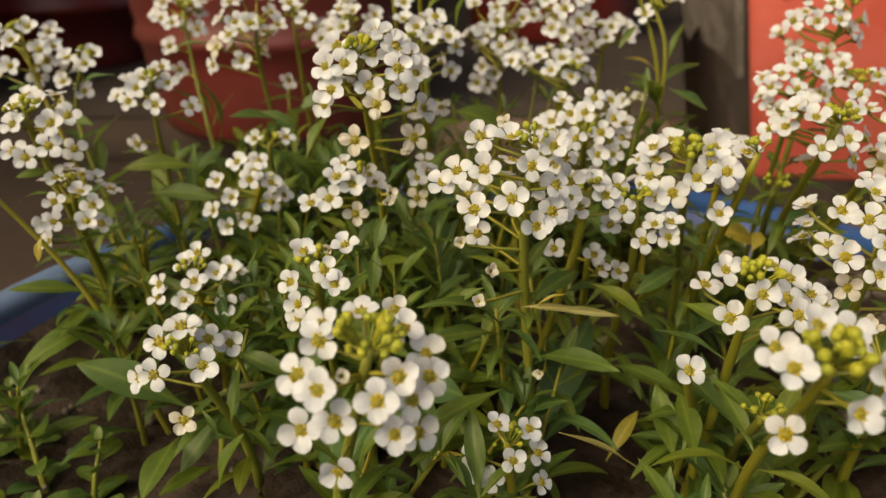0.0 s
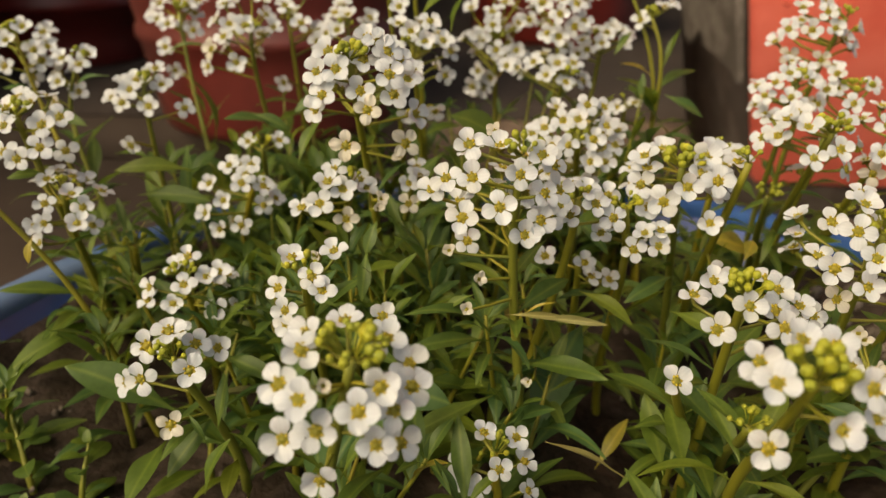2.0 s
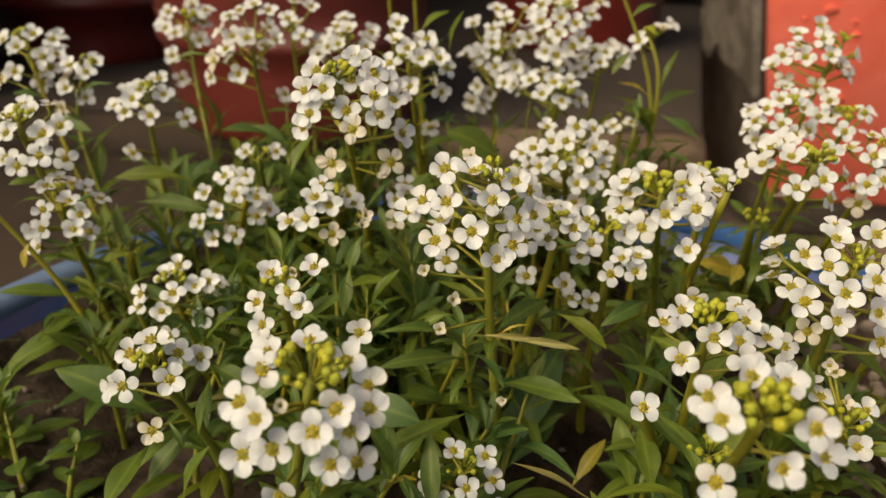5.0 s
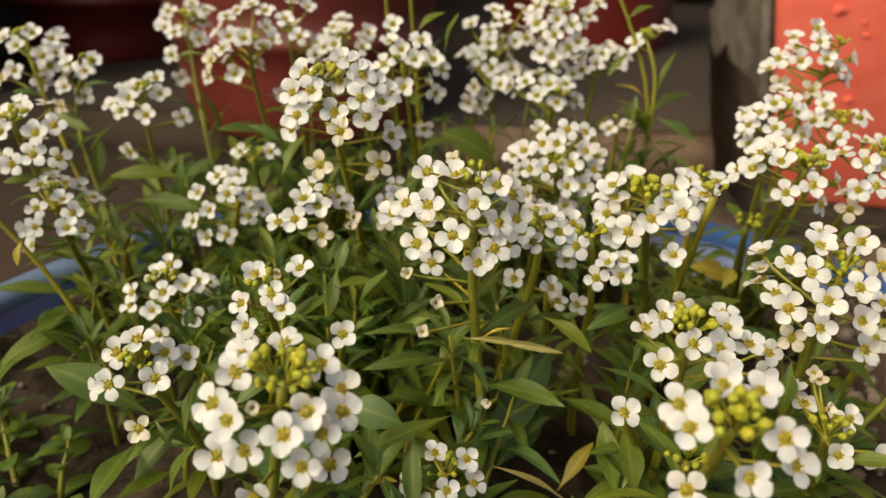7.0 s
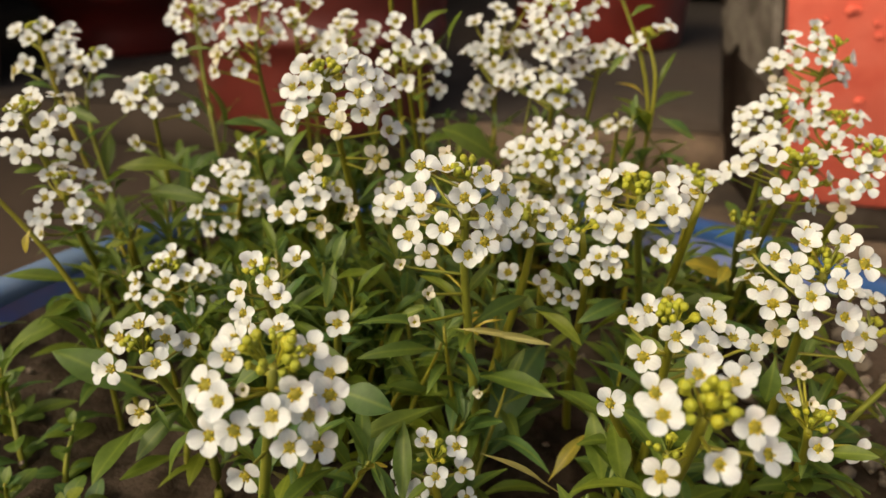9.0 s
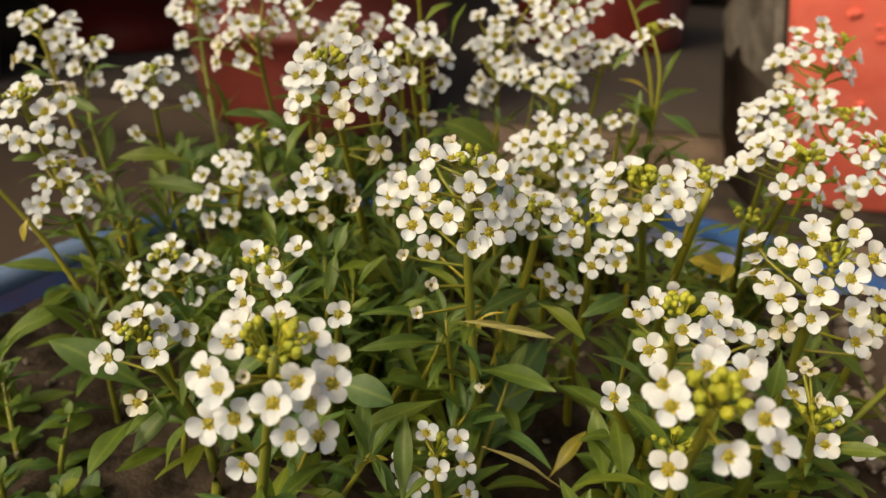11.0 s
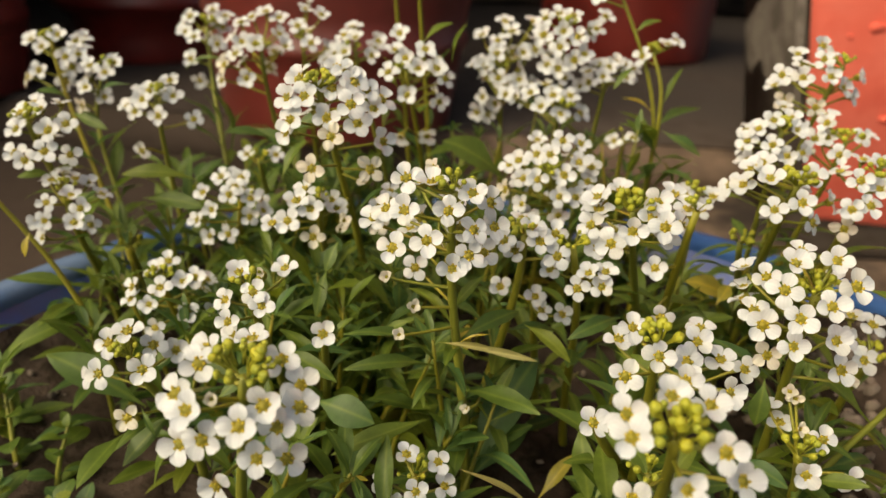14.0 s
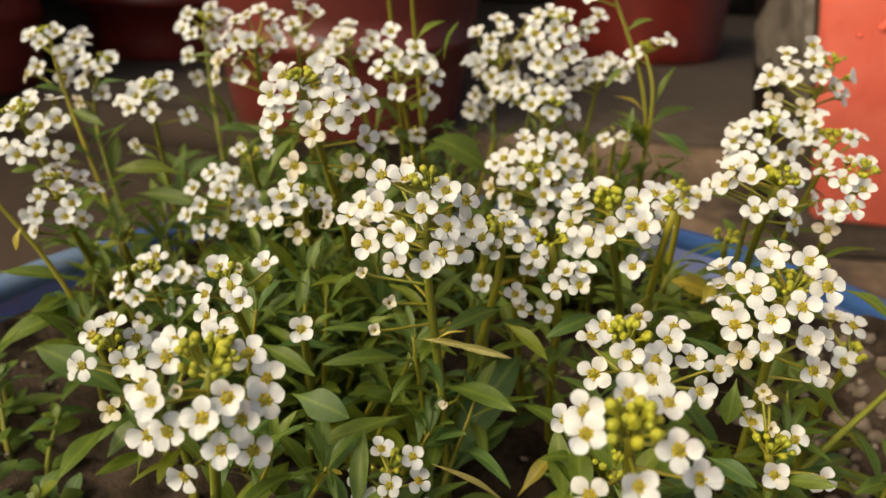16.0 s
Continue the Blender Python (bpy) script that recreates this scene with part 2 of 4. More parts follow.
SHAPES = ((0.46, 0.10, -0.65, 0.015), (0.49, 0.02, -0.80, 0.02), (0.45, 0.18, -0.40, 0.03), (0.47, -0.04, -0.90, 0.015), (0.46, 0.24, 0.15, 0.03))
PETALS = [petal_mesh(*s, PETAL) for s in SHAPES]
PETALS_OLD = [petal_mesh(w * 0.9, d + 0.12, c, a * 2.5, PETAL_OLD) for w, d, c, a in SHAPES]


def heart_mesh(seed):
    """Pistil with a ring of six short stamens and the small sepals below, for a flower of petal length 1."""
    r = random.Random(seed)
    bm = bmesh.new()
    tube(bm, [Vector((0, 0, z)) for z in (-0.22, -0.05, 0.06, 0.14, 0.22, 0.25)], (0.08, 0.27, 0.29, 0.22, 0.11, 0.04), 9, 0)
    for k in range(6):
        a = k * math.pi / 3 + r.uniform(-0.2, 0.2)
        out = Vector((math.cos(a), math.sin(a), 0))
        foot, top = out * 0.13 + Vector((0, 0, 0.02)), out * r.uniform(0.19, 0.27) + Vector((0, 0, r.uniform(0.12, 0.20)))
        tube(bm, [foot, top], (0.03, 0.025), 4, 0)
        tube(bm, [top - Vector((0, 0, 0.06)), top, top + Vector((0, 0, 0.06)) + out * 0.02], (0.05, 0.085, 0.04), 5, 1)
    for k in range(4):
        a = k * math.pi / 2
        out = Vector((math.cos(a), math.sin(a), 0))
        tube(bm, [Vector((0, 0, -0.2)), out * 0.16 + Vector((0, 0, -0.14)), out * 0.30 + Vector((0, 0, -0.10))], (0.05, 0.09, 0.03), 4, 0)
    return mesh_of("flower_heart", bm, HEART, ANTHER)


HEARTS = [heart_mesh(s) for s in range(4)]


def bud_mesh(stretch):
    bm = bmesh.new()
    prof = [(0.03, -1.1), (0.5, -0.85), (0.92, -0.25), (0.98, 0.2), (0.72, 0.75), (0.25, 1.05), (0.0, 1.1)]
    bm.free()
    bm = lathe([(r, z * stretch) for r, z in prof], 10)
    for v in bm.verts:
        a = math.atan2(v.co.y, v.co.x)
        s = 1 - 0.07 * abs(math.cos(2 * a)) ** 6
        v.co.x *= s
        v.co.y *= s
    tube(bm, [Vector((0, 0, -1.0 * stretch)), Vector((0, 0, -4.0))], (0.22, 0.2), 5)
    return mesh_of("bud", bm, BUD)


BUDS = [bud_mesh(s) for s in (0.9, 1.0, 1.1)]


def leaf_mesh(width, arch, fold, twist, mat, blunt=1.0):
    """A lance-shaped leaf 1 long along y, with a folded midrib, an arch and a short stalk."""
    bm = bmesh.new()
    nu, rows = 12, []
    for i in range(nu + 1):
        u = i / nu
        w = width * (max(0.0, math.sin(math.pi * min(1.0, u**1.3 * 0.95 + 0.035))) ** blunt) * (0.35 + 0.65 * min(1, u * 2.2)) if i < nu else 0.004
        a = twist * u
        row = []
        for v in (-1, -0.55, 0, 0.55, 1):
            x, z = v * w, abs(v) * w * fold + 0.012 * math.sin(9 * u + 3 * v)
            x, z = x * math.cos(a) - z * math.sin(a), x * math.sin(a) + z * math.cos(a)
            row.append(bm.verts.new((x, math.sin(u * arch) / arch, z + (math.cos(u * arch) - 1) / arch)))
        rows.append(row)
    for p, q in zip(rows, rows[1:]):
        for j in range(4):
            bm.faces.new((p[j], p[j + 1], q[j + 1], q[j]))
    return mesh_of("leaf", bm, mat)


LEAVES = [leaf_mesh(*v, LEAF) for v in ((0.095, 0.9, 0.35, 0.3), (0.12, 0.6, 0.25, -0.3), (0.085, 1.2, 0.45, 0.1), (0.105, 0.35, 0.3, 0.5), (0.135, 0.8, 0.2, -0.15), (0.075, 1.5, 0.4, -0.4))]
LEAVES_ODD = [leaf_mesh(0.12, 0.8, 0.3, 0.4, LEAF_PALE), leaf_mesh(0.10, 0.5, 0.4, -0.5, LEAF_DRY)]
LEAVES_WIDE = [leaf_mesh(*v, LEAF) for v in ((0.15, 0.9, 0.25, 0.2), (0.17, 0.7, 0.2, -0.3), (0.14, 1.1, 0.3, 0.1))]
LEAVES_ROUND = [leaf_mesh(0.24, 0.7, 0.2, 0.1, LEAF, 0.8), leaf_mesh(0.28, 1.0, 0.15, -0.2, LEAF, 0.7)]


def leaf_pose(at, azimuth, rise, length, roll=0.0):
    return Matrix.Translation(at) @ Euler((0, 0, azimuth)).to_matrix().to_4x4() @ Euler((rise, 0, 0)).to_matrix().to_4x4() @ Euler((0, roll, 0)).to_matrix().to_4x4() @ Matrix.Scale(length, 4)


def leaf_between(thing, root, tip, width=1.0, kind=0, roll=0.0, label=""):
    """A leaf from a root to a tip, both in mm from the thing's base."""
    root, tip = Vector(root) * MM, Vector(tip) * MM
    way = tip - root
    meshes = LEAVES + LEAVES_ODD
    arch = (0.9, 0.6, 1.2, 0.35, 0.8, 1.5, 0.8, 0.5)[kind]
    az, rise = math.atan2(-way.x, way.y), math.atan2(way.z, math.hypot(way.x, way.y)) + arch / 2
    m = leaf_pose(root, az, rise, way.length * 1.05, roll) @ Matrix.Diagonal((width, 1, 1, 1))
    return piece("leaf", meshes[kind], thing, m, label)


# ---- the tub and the ground ----
TUB, TUB_R, RIM, EARTH, LOW = Vector((0.020, 0.115, 0)), 0.1427, 0.095, 0.073, -0.042


def ground():
    bm = bmesh.new()
    bmesh.ops.create_grid(bm, x_segments=1, y_segments=1, size=60)
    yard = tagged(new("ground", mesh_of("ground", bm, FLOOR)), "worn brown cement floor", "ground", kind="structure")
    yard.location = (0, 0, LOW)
    step = new("step", mesh_of("step", block((3.2, 1.4, -LOW + 0.021), 0.006), RISER))
    step.location = (0, 1.397, LOW / 2 - 0.010)
    tagged(step, "low brown cement step of the paving", "step", kind="structure")
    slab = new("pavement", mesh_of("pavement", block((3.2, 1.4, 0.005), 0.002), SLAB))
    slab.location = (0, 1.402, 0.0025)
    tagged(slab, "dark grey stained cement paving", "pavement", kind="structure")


def back_wall():
    w = new("wall_back", mesh_of("wall_back", block((3.2, 0.15, 1.6), 0.004), WALL))
    w.location = (0, 1.98, 0.812)
    tagged(w, "plain dark plaster wall added to close the place", "wall", kind="structure")


def shade_wall():
    # Added wall that blocks sun and sky from the left floor and paving.
    w = new("shade_wall_left", mesh_of("shade_wall_left", block((0.12, 2.05, 1.4), 0.004), WALL))
    w.location = (-1.10, 0.925, 0.70)
    tagged(w, "plain dark plaster wall added to close the place", "wall", kind="structure")


def unseen_shade_roof():
    # Added out of view, only to keep light off the pots and paving.
    c = new("ceiling", mesh_of("ceiling", block((1.9, 1.5, 0.08), 0.004), WALL))
    c.location = (-1.22, 1.30, 0.72)
    tagged(c, "unseen roof slab added to shade the paving", "ceiling", kind="structure")


PATCH = (0.610, 0.20, 0.095, 0.118)


def orange_wall():
    w = new("wall_end", mesh_of("wall_end", block((0.9, 0.16, 1.0), 0.006), CEMENT))
    w.location = (0.2226 + 0.45, 0.547 + 0.086, 0.458)
    tagged(w, "low cement wall with an orange painted face", "wall", kind="structure")
    shear = Matrix(((1, 0, -0.19, 0), (0, 1, 0, 0), (0, 0, 1, 0), (0, 0, 0, 1))) @ Matrix.Translation((0, 0, 0.35))
    w.data.transform(shear)
    w.data.transform(Matrix.Translation((0, 0, -0.35)))
    f = new("painted_face", mesh_of("painted_face", block((0.9, 0.008, 0.985), 0.003), ORANGE))
    f.location = (0.2226 + 0.449, 0.549, 0.456)
    f.data.transform(shear)
    f.data.transform(Matrix.Translation((0, 0, -0.35)))
    for v in f.data.vertices:
        if v.co.z < 0 and v.co.x < 0:
            v.co.z += 0.03
    f.parent = w
    f.matrix_parent_inverse = w.matrix_basis.inverted()
    bm = bmesh.new()
    outline = []
    for k in range(90):
        a = 2 * math.pi * k / 90
        ragged = 1 + 0.14 * noise.noise((math.cos(a) * 2, math.sin(a) * 2, 0.3)) + 0.10 * noise.noise((math.cos(a) * 7, math.sin(a) * 7, 4.0))
        outline.append((PATCH[0] + PATCH[2] * ragged * math.copysign(abs(math.cos(a)) ** 0.6, math.cos(a)), PATCH[1] + PATCH[3] * ragged * math.copysign(abs(math.sin(a)) ** 0.6, math.sin(a))))
    outline = [(max(0.5555, min(y, 0.708 - 2.0 * max(0.0, z - 0.112) + 0.006 * noise.noise((0, 0, z * 60)))), z) for y, z in outline]
    lean = lambda z: 0.2226 - 0.19 * (z - 0.108)
    inner = [bm.verts.new((lean(z) + 0.002, y, z)) for y, z in outline]
    outer = [bm.verts.new((lean(z) - 0.004, y, z)) for y, z in outline]
    bm.faces.new(outer)
    for k in range(len(outline)):
        bm.faces.new((inner[k - 1], inner[k], outer[k], outer[k - 1]))
    bmesh.ops.recalc_face_normals(bm, faces=bm.faces)
    p = new("plaster_patch", mesh_of("plaster_patch", bm, PLASTER))
    for poly in p.data.polygons:
        poly.use_smooth = False
    p.parent = w
    p.matrix_parent_inverse = w.matrix_basis.inverted()
    tagged(p, "flaking light grey plaster")
    for k, (x, z, r) in enumerate(((0.263, 0.137, 0.0032), (0.286, 0.120, 0.0018), (0.282, 0.129, 0.0015), (0.285, 0.074, 0.0024), (0.247, 0.130, 0.0012))):
        bm = bmesh.new()
        edge = [(r * (1 + 0.4 * noise.noise((k, math.cos(a) * 1.5, math.sin(a) * 1.5))), a) for a in (2 * math.pi * j / 14 for j in range(14))]
        ring = [bm.verts.new((d * 1.5 * math.cos(a), -0.0006, d * math.sin(a))) for d, a in edge]
        back = [bm.verts.new((v.co.x * 1.15, 0.0012, v.co.z * 1.15)) for v in ring]
        bm.faces.new(ring)
        for j in range(14):
            bm.faces.new((ring[j - 1], ring[j], back[j], back[j - 1]))
        bmesh.ops.recalc_face_normals(bm, faces=bm.faces)
        chip = new("paint_blister", mesh_of("paint_blister", bm, RUST))
        chip.location = (x, 0.5442, z)
        chip.parent = w
        chip.matrix_parent_inverse = w.matrix_basis.inverted()


def planter():
    base = tagged(new("planter"), "round blue plastic planter full of alyssum", "planter")
    base.location = TUB
    r = TUB_R
    wall = [(0, LOW + 0.002), (r * 0.78, LOW), (r * 0.80, LOW + 0.004), (r * 0.980, RIM - 0.014), (r * 0.984, RIM - 0.005), (r * 0.976, RIM - 0.005), (r * 0.935, 0.05), (r * 0.80, LOW + 0.008), (0, LOW + 0.006)]
    piece("bowl", mesh_of("bowl", lathe(wall, 96), BLUE), base)
    lip = [(r * 0.984, RIM - 0.009), (r * 1.026, RIM - 0.010), (r * 1.036, RIM - 0.007), (r * 1.034, RIM - 0.002), (r * 1.024, RIM), (r * 0.984, RIM - 0.0008), (r * 0.977, RIM - 0.003), (r * 0.975, RIM - 0.008), (r * 0.984, RIM - 0.009)]
    piece("rim", mesh_of("rim", lathe(lip, 96), BLUE_FADED), base, label="faded pale blue plastic rim")


def heap(x, y):
    """How far the soil lies above its level at x, y from the planter's middle."""
    d = math.hypot(x, y) / TUB_R
    within = lambda v: max(0.0, min(1.0, v))
    hollow = within(1.4 - abs(math.degrees(math.atan2(y, x)) - 58) / 18)
    return 0.004 * d**4 + (0.016 * d**8 + 0.009 * within((x - 0.05) / 0.06) * d**2) * (1 - hollow)


def earth():
    bm = lathe([(0, 0)] + [(TUB_R * 0.955 * k / 26, 0) for k in range(1, 27)], 90)
    for v in bm.verts:
        v.co.z += 0.004 * noise.noise(v.co * 45) + 0.002 * noise.noise(v.co * 160) + 0.0012 * noise.noise(v.co * 420)
        v.co.z += heap(v.co.x, v.co.y)
    e = new("soil", mesh_of("soil", bm, SOIL))
    e.location = TUB + Vector((0, 0, EARTH))
    tagged(e, "dark crumbly potting soil in the planter", "soil", kind="stuff")
    g = random.Random(3)
    bm = bmesh.new()
    for k in range(560):
        a, d = g.uniform(0, 2 * math.pi), TUB_R * 0.90 * math.sqrt(g.random())
        s = g.uniform(0.0005, 0.0014)
        if k > 150:
            a, d, s = g.uniform(-0.6, 0.7), TUB_R * g.uniform(0.55, 0.93), g.uniform(0.0008, 0.0034)
        bmesh.ops.create_icosphere(bm, subdivisions=1, radius=s, matrix=Matrix.Translation((d * math.cos(a), d * math.sin(a), 0.001 + s * 0.3 + heap(d * math.cos(a), d * math.sin(a)))) @ Euler((g.random() * 6, g.random() * 6, 0)).to_matrix().to_4x4() @ Matrix.Diagonal((1, g.uniform(0.6, 1), g.uniform(0.5, 0.9), 1)))
    p = new("soil_crumbs", mesh_of("soil_crumbs", bm, STONE))
    p.location = TUB + Vector((0, 0, EARTH))
    tagged(p, "small grey stones and crumbs on the soil", "gravel", kind="stuff")


def flower_pot(at, r, h, mat, label, bands=2, foot=0.70, waist=0.0):
    base = tagged(new("flower_pot"), label, "flower pot")
    base.location = at
    low = 0.80 if waist else 1.0
    prof = [(0, 0.0), (r * (foot - 0.02) * low, 0.0), (r * foot * low, 0.006)]
    for k in range(1, 9):
        z = h * 0.84 * k / 9
        wide = r * (foot + (0.94 - foot) * k / 9) * (0.80 if z < waist else 1.0)
        if bands and k in (3, 6):
            prof += [(wide, z - 0.007), (wide * 1.028, z - 0.004), (wide * 1.028, z + 0.004), (wide, z + 0.007)]
        else:
            prof.append((wide, z))
    prof += [(r * 0.94, h * 0.86), (r * 0.90, h * 0.86), (0, h * 0.85)]
    piece("pot_body", mesh_of("pot_body", lathe(prof, 72), mat), base)
    lip = [(r * 0.942, h * 0.84), (r * 1.0, h * 0.85), (r * 1.03, h * 0.97), (r * 1.02, h), (r * 0.97, h), (r * 0.945, h * 0.96), (r * 0.942, h * 0.84)]
    piece("rim", mesh_of("rim", lathe(lip, 72), mat), base)
    return base


# ---- alyssum ----
FRONT, UPWARD = Vector((0, -0.906, 0.423)), Vector((0, 0.423, 0.906))


def turned(normal, angle):
    """The spin about normal at which a petal points angle degrees up from the right, seen from the planter's front."""
    q = Vector(normal).to_track_quat("Z", "Y").inverted()
    way = q @ (Vector((1, 0, 0)) * math.cos(radians(angle)) + UPWARD * math.sin(radians(angle)))
    return math.atan2(way.y, way.x) - math.pi / 2


def flower(thing, at, foot, normal, size, r, closed=0.0, old=False, turn=None):
    """One four-petalled flower on its thin stalk; metres from the thing's base."""
    spin = r.uniform(0, math.pi)
    m = facing(at, normal, spin if turn is None else turned(normal, turn))
    inv = m.inverted()
    bm = bmesh.new()
    end = Vector((0, 0, -0.10 * size))
    f = inv @ foot
    pts = bend(f, f.lerp(end, 0.45) + Vector((0, 0, -0.0004)), end - Vector((0, 0, 0.25 * (f - end).length)), end, 4)
    tube(bm, pts, (0.00034, 0.0003, 0.00028, 0.0003, 0.0004), 5)
    fl = piece("flower", mesh_of("flower", bm, STEM), thing, m)
    length = size * 0.515
    piece("flower_heart", r.choice(HEARTS), fl, Matrix.Scale(length * r.uniform(1.02, 1.18), 4))
    openness = r.uniform(0.05, 0.45) + closed
    for k in range(4):
        spin = k * math.pi / 2 + r.uniform(-0.16, 0.16)
        q = Matrix.Rotation(spin, 4, "Z") @ Matrix.Translation((0, 0.11 * length, 0.03 * length * (k % 2))) @ Matrix.Rotation(openness + r.uniform(-0.1, 0.14), 4, "X") @ Matrix.Scale(length * r.uniform(0.86, 0.98), 4)
        piece("petal", r.choice(PETALS_OLD if old else PETALS), fl, q)
    return fl


COUNT = [0]


def stalk(head, foot, size, bud, buds, more, flowers, spent=(), leaves=12, label="", bud_size=1.0, via=None):
    """A flowering stalk. head: middle of the flower head; foot: where it leaves the soil; flowers: places round the middle, some with a petal's turn and a
    tilt in degrees; spent: withered
    ones; more: flowers on the far side. All in mm."""
    COUNT[0] += 1
    r = random.Random(100 + COUNT[0])
    head, foot = Vector(head) * MM, Vector(foot) * MM
    base = Vector((foot.x, foot.y, EARTH + 0.001))
    if not label and not flowers:
        label = "green alyssum stalk with a cluster of unopened buds"
    if not label:
        label = "thin green alyssum stalk with few small white flowers" if len(flowers) < 4 else "green alyssum stalk with a head of small white flowers"
        if buds > 8:
            label = "green alyssum stalk, white flowers round a cluster of green buds"
        if spent:
            label = "green alyssum stalk, white flower head with some withered flowers"
    thing = tagged(new("alyssum_stalk"), label, "flower", "alyssum in the planter")
    thing.location = base
    top = head - base
    tip = top + (Vector(bud) * MM if bud else Vector((0, 0, 0.002)))
    low = Vector((0, 0, -0.004))
    spine = bend(low, Vector((top.x * 0.1, top.y * 0.1, top.z * 0.45)) + Vector((r.uniform(-3, 3), r.uniform(-3, 3), 0)) * MM, top * 0.82 + Vector((0, 0, -0.004)), tip - Vector((0, 0, 0.001)), 14)
    if via:
        mid = (8 * (Vector(via) * MM - base) - low - tip) / 6
        spine = bend(low, mid, mid, tip - Vector((0, 0, 0.001)), 14)
    bm = bmesh.new()
    size *= 1.09 if head.y > 0.125 else 1.0
    thin = 0.75 if via else 0.9 if head.y > 0.17 else 1.12
    tube(bm, spine, [thin * (0.00100 - 0.00038 * k / 14) for k in range(15)], 7)
    piece("stem", mesh_of("stem", bm, STEM), thing)

    def on_spine(z):
        for p, q in zip(spine, spine[1:]):
            if q.z >= z:
                return p.lerp(q, max(0.0, min(1.0, (z - p.z) / max(1e-6, q.z - p.z))))
        return spine[-1]

    heart = top - Vector((0, 0, 0.008))
    reach = max(0.004, sum(Vector(f[:3]).length for f in flowers) / max(1, len(flowers)) * MM)
    places = [(Vector(f[:3]) * MM, *f[3:]) for f in flowers]
    for k in range(more):
        d = Vector((r.gauss(0, 1), abs(r.gauss(0, 0.8)) + 0.5, r.gauss(0.1, 0.7))).normalized()
        places.append((d * reach * r.uniform(0.75, 1.0),))
    for f, *ways in places:
        at = top + f
        gap = (at - on_spine(at.z)).xy.length
        foot_at = on_spine(min(at.z - 0.25 * gap - 0.001, tip.z - 0.001))
        normal = (at - heart).normalized() * 1.1 + Vector((0, -0.55 if head.y < 0.15 else -0.85, 0.22)) + Vector([r.uniform(-0.42, 0.42) for _ in range(3)])
        if len(ways) > 1:
            normal = FRONT * math.cos(radians(ways[1])) + UPWARD * math.sin(radians(ways[1])) + Vector((r.uniform(-0.15, 0.15), 0, 0))
        elif ways:
            normal = normal.normalized() + FRONT * 1.1
        flower(thing, at, foot_at, normal, size * MM * r.uniform(0.95, 1.06), r, 0.0, head.y > 0.1 and f.z < -0.25 * reach and r.random() < 0.22, ways[0] if ways else None)
    for f in spent:
        at = top + Vector(f) * MM
        flower(thing, at, on_spine(at.z - 0.003), Vector((r.uniform(-0.5, 0.5), -0.6, 0.45)), size * MM * 0.62, r, 0.7, True)
    for k in range(round(buds * 1.6)):
        d = Vector((r.gauss(0, 1), r.gauss(0, 1), abs(r.gauss(0, 0.9)) + 0.15)).normalized()
        s = size / 5.4 * r.uniform(0.42, 0.76) * MM * bud_size
        at = tip + Vector((d.x * 0.0030, d.y * 0.0030, d.z * 0.0024)) * (0.75 + 0.035 * buds) * r.uniform(0.75, 1.05) * (0.5 + 0.5 * bud_size)
        piece("bud", r.choice(BUDS), thing, facing(at, d + Vector((0, 0, 0.3))) @ Matrix.Scale(s, 4))
    for k in range(leaves):
        z = top.z * (0.06 + 0.68 * (k + r.random()) / leaves)
        az = k * 2.4 + r.uniform(-0.5, 0.5)
        length = r.uniform(13, 22) * (1.1 - 0.45 * z / top.z) * MM
        me = r.choice(LEAVES) if r.random() > 0.012 else r.choice(LEAVES_ODD)
        piece("leaf", me, thing, leaf_pose(on_spine(z), az, r.uniform(0.35, 1.1), length, r.uniform(-0.3, 0.3)))
    return thing


def own_leaf(thing, root, tip, width, kind):
    """A leaf of a stalk from root to tip, in mm of the place."""
    o = thing.location / MM
    way = (Vector(tip) - Vector(root)).normalized()
    return leaf_between(thing, Vector(root) - o, Vector(tip) - o, width, kind, 0.75 * way.x)


def shoot(x, y, height, leaves, r, meshes=LEAVES, size=(13, 25), label="leafy green alyssum shoot without flowers"):
    thing = tagged(new("alyssum_shoot"), label, "plant", "alyssum in the planter")
    thing.location = (x, y, EARTH + 0.001)
    top = Vector((r.uniform(-10, 10) * MM, r.uniform(-10, 10) * MM, height))
    spine = bend(Vector((0, 0, -0.003)), Vector((0, 0, height * 0.4)), top * 0.7, top, 8)
    bm = bmesh.new()
    tube(bm, spine, [0.0008 - 0.0005 * k / 8 for k in range(9)], 6)
    piece("stem", mesh_of("stem", bm, STEM), thing)
    for k in range(leaves):
        u = 0.10 + 0.9 * (k + 0.5) / leaves
        p = spine[min(8, int(u * 8))]
        length = r.uniform(*size) * (1.0 - 0.35 * u) * MM
        me = r.choice(meshes) if r.random() > 0.012 else r.choice(LEAVES_ODD)
        piece("leaf", me, thing, leaf_pose(p, k * 2.4 + r.uniform(-0.4, 0.4), r.uniform(0.35, 1.2) + 0.25 * u, length, r.uniform(-0.35, 0.35)))
    for k in range(4):
        piece("leaf", r.choice(meshes), thing, leaf_pose(spine[-1] - Vector((0, 0, 0.0012)), k * 1.7 + r.random(), r.uniform(0.8, 1.35), size[0] * r.uniform(0.5, 0.8) * MM, r.uniform(-0.3, 0.3)))
    return thing


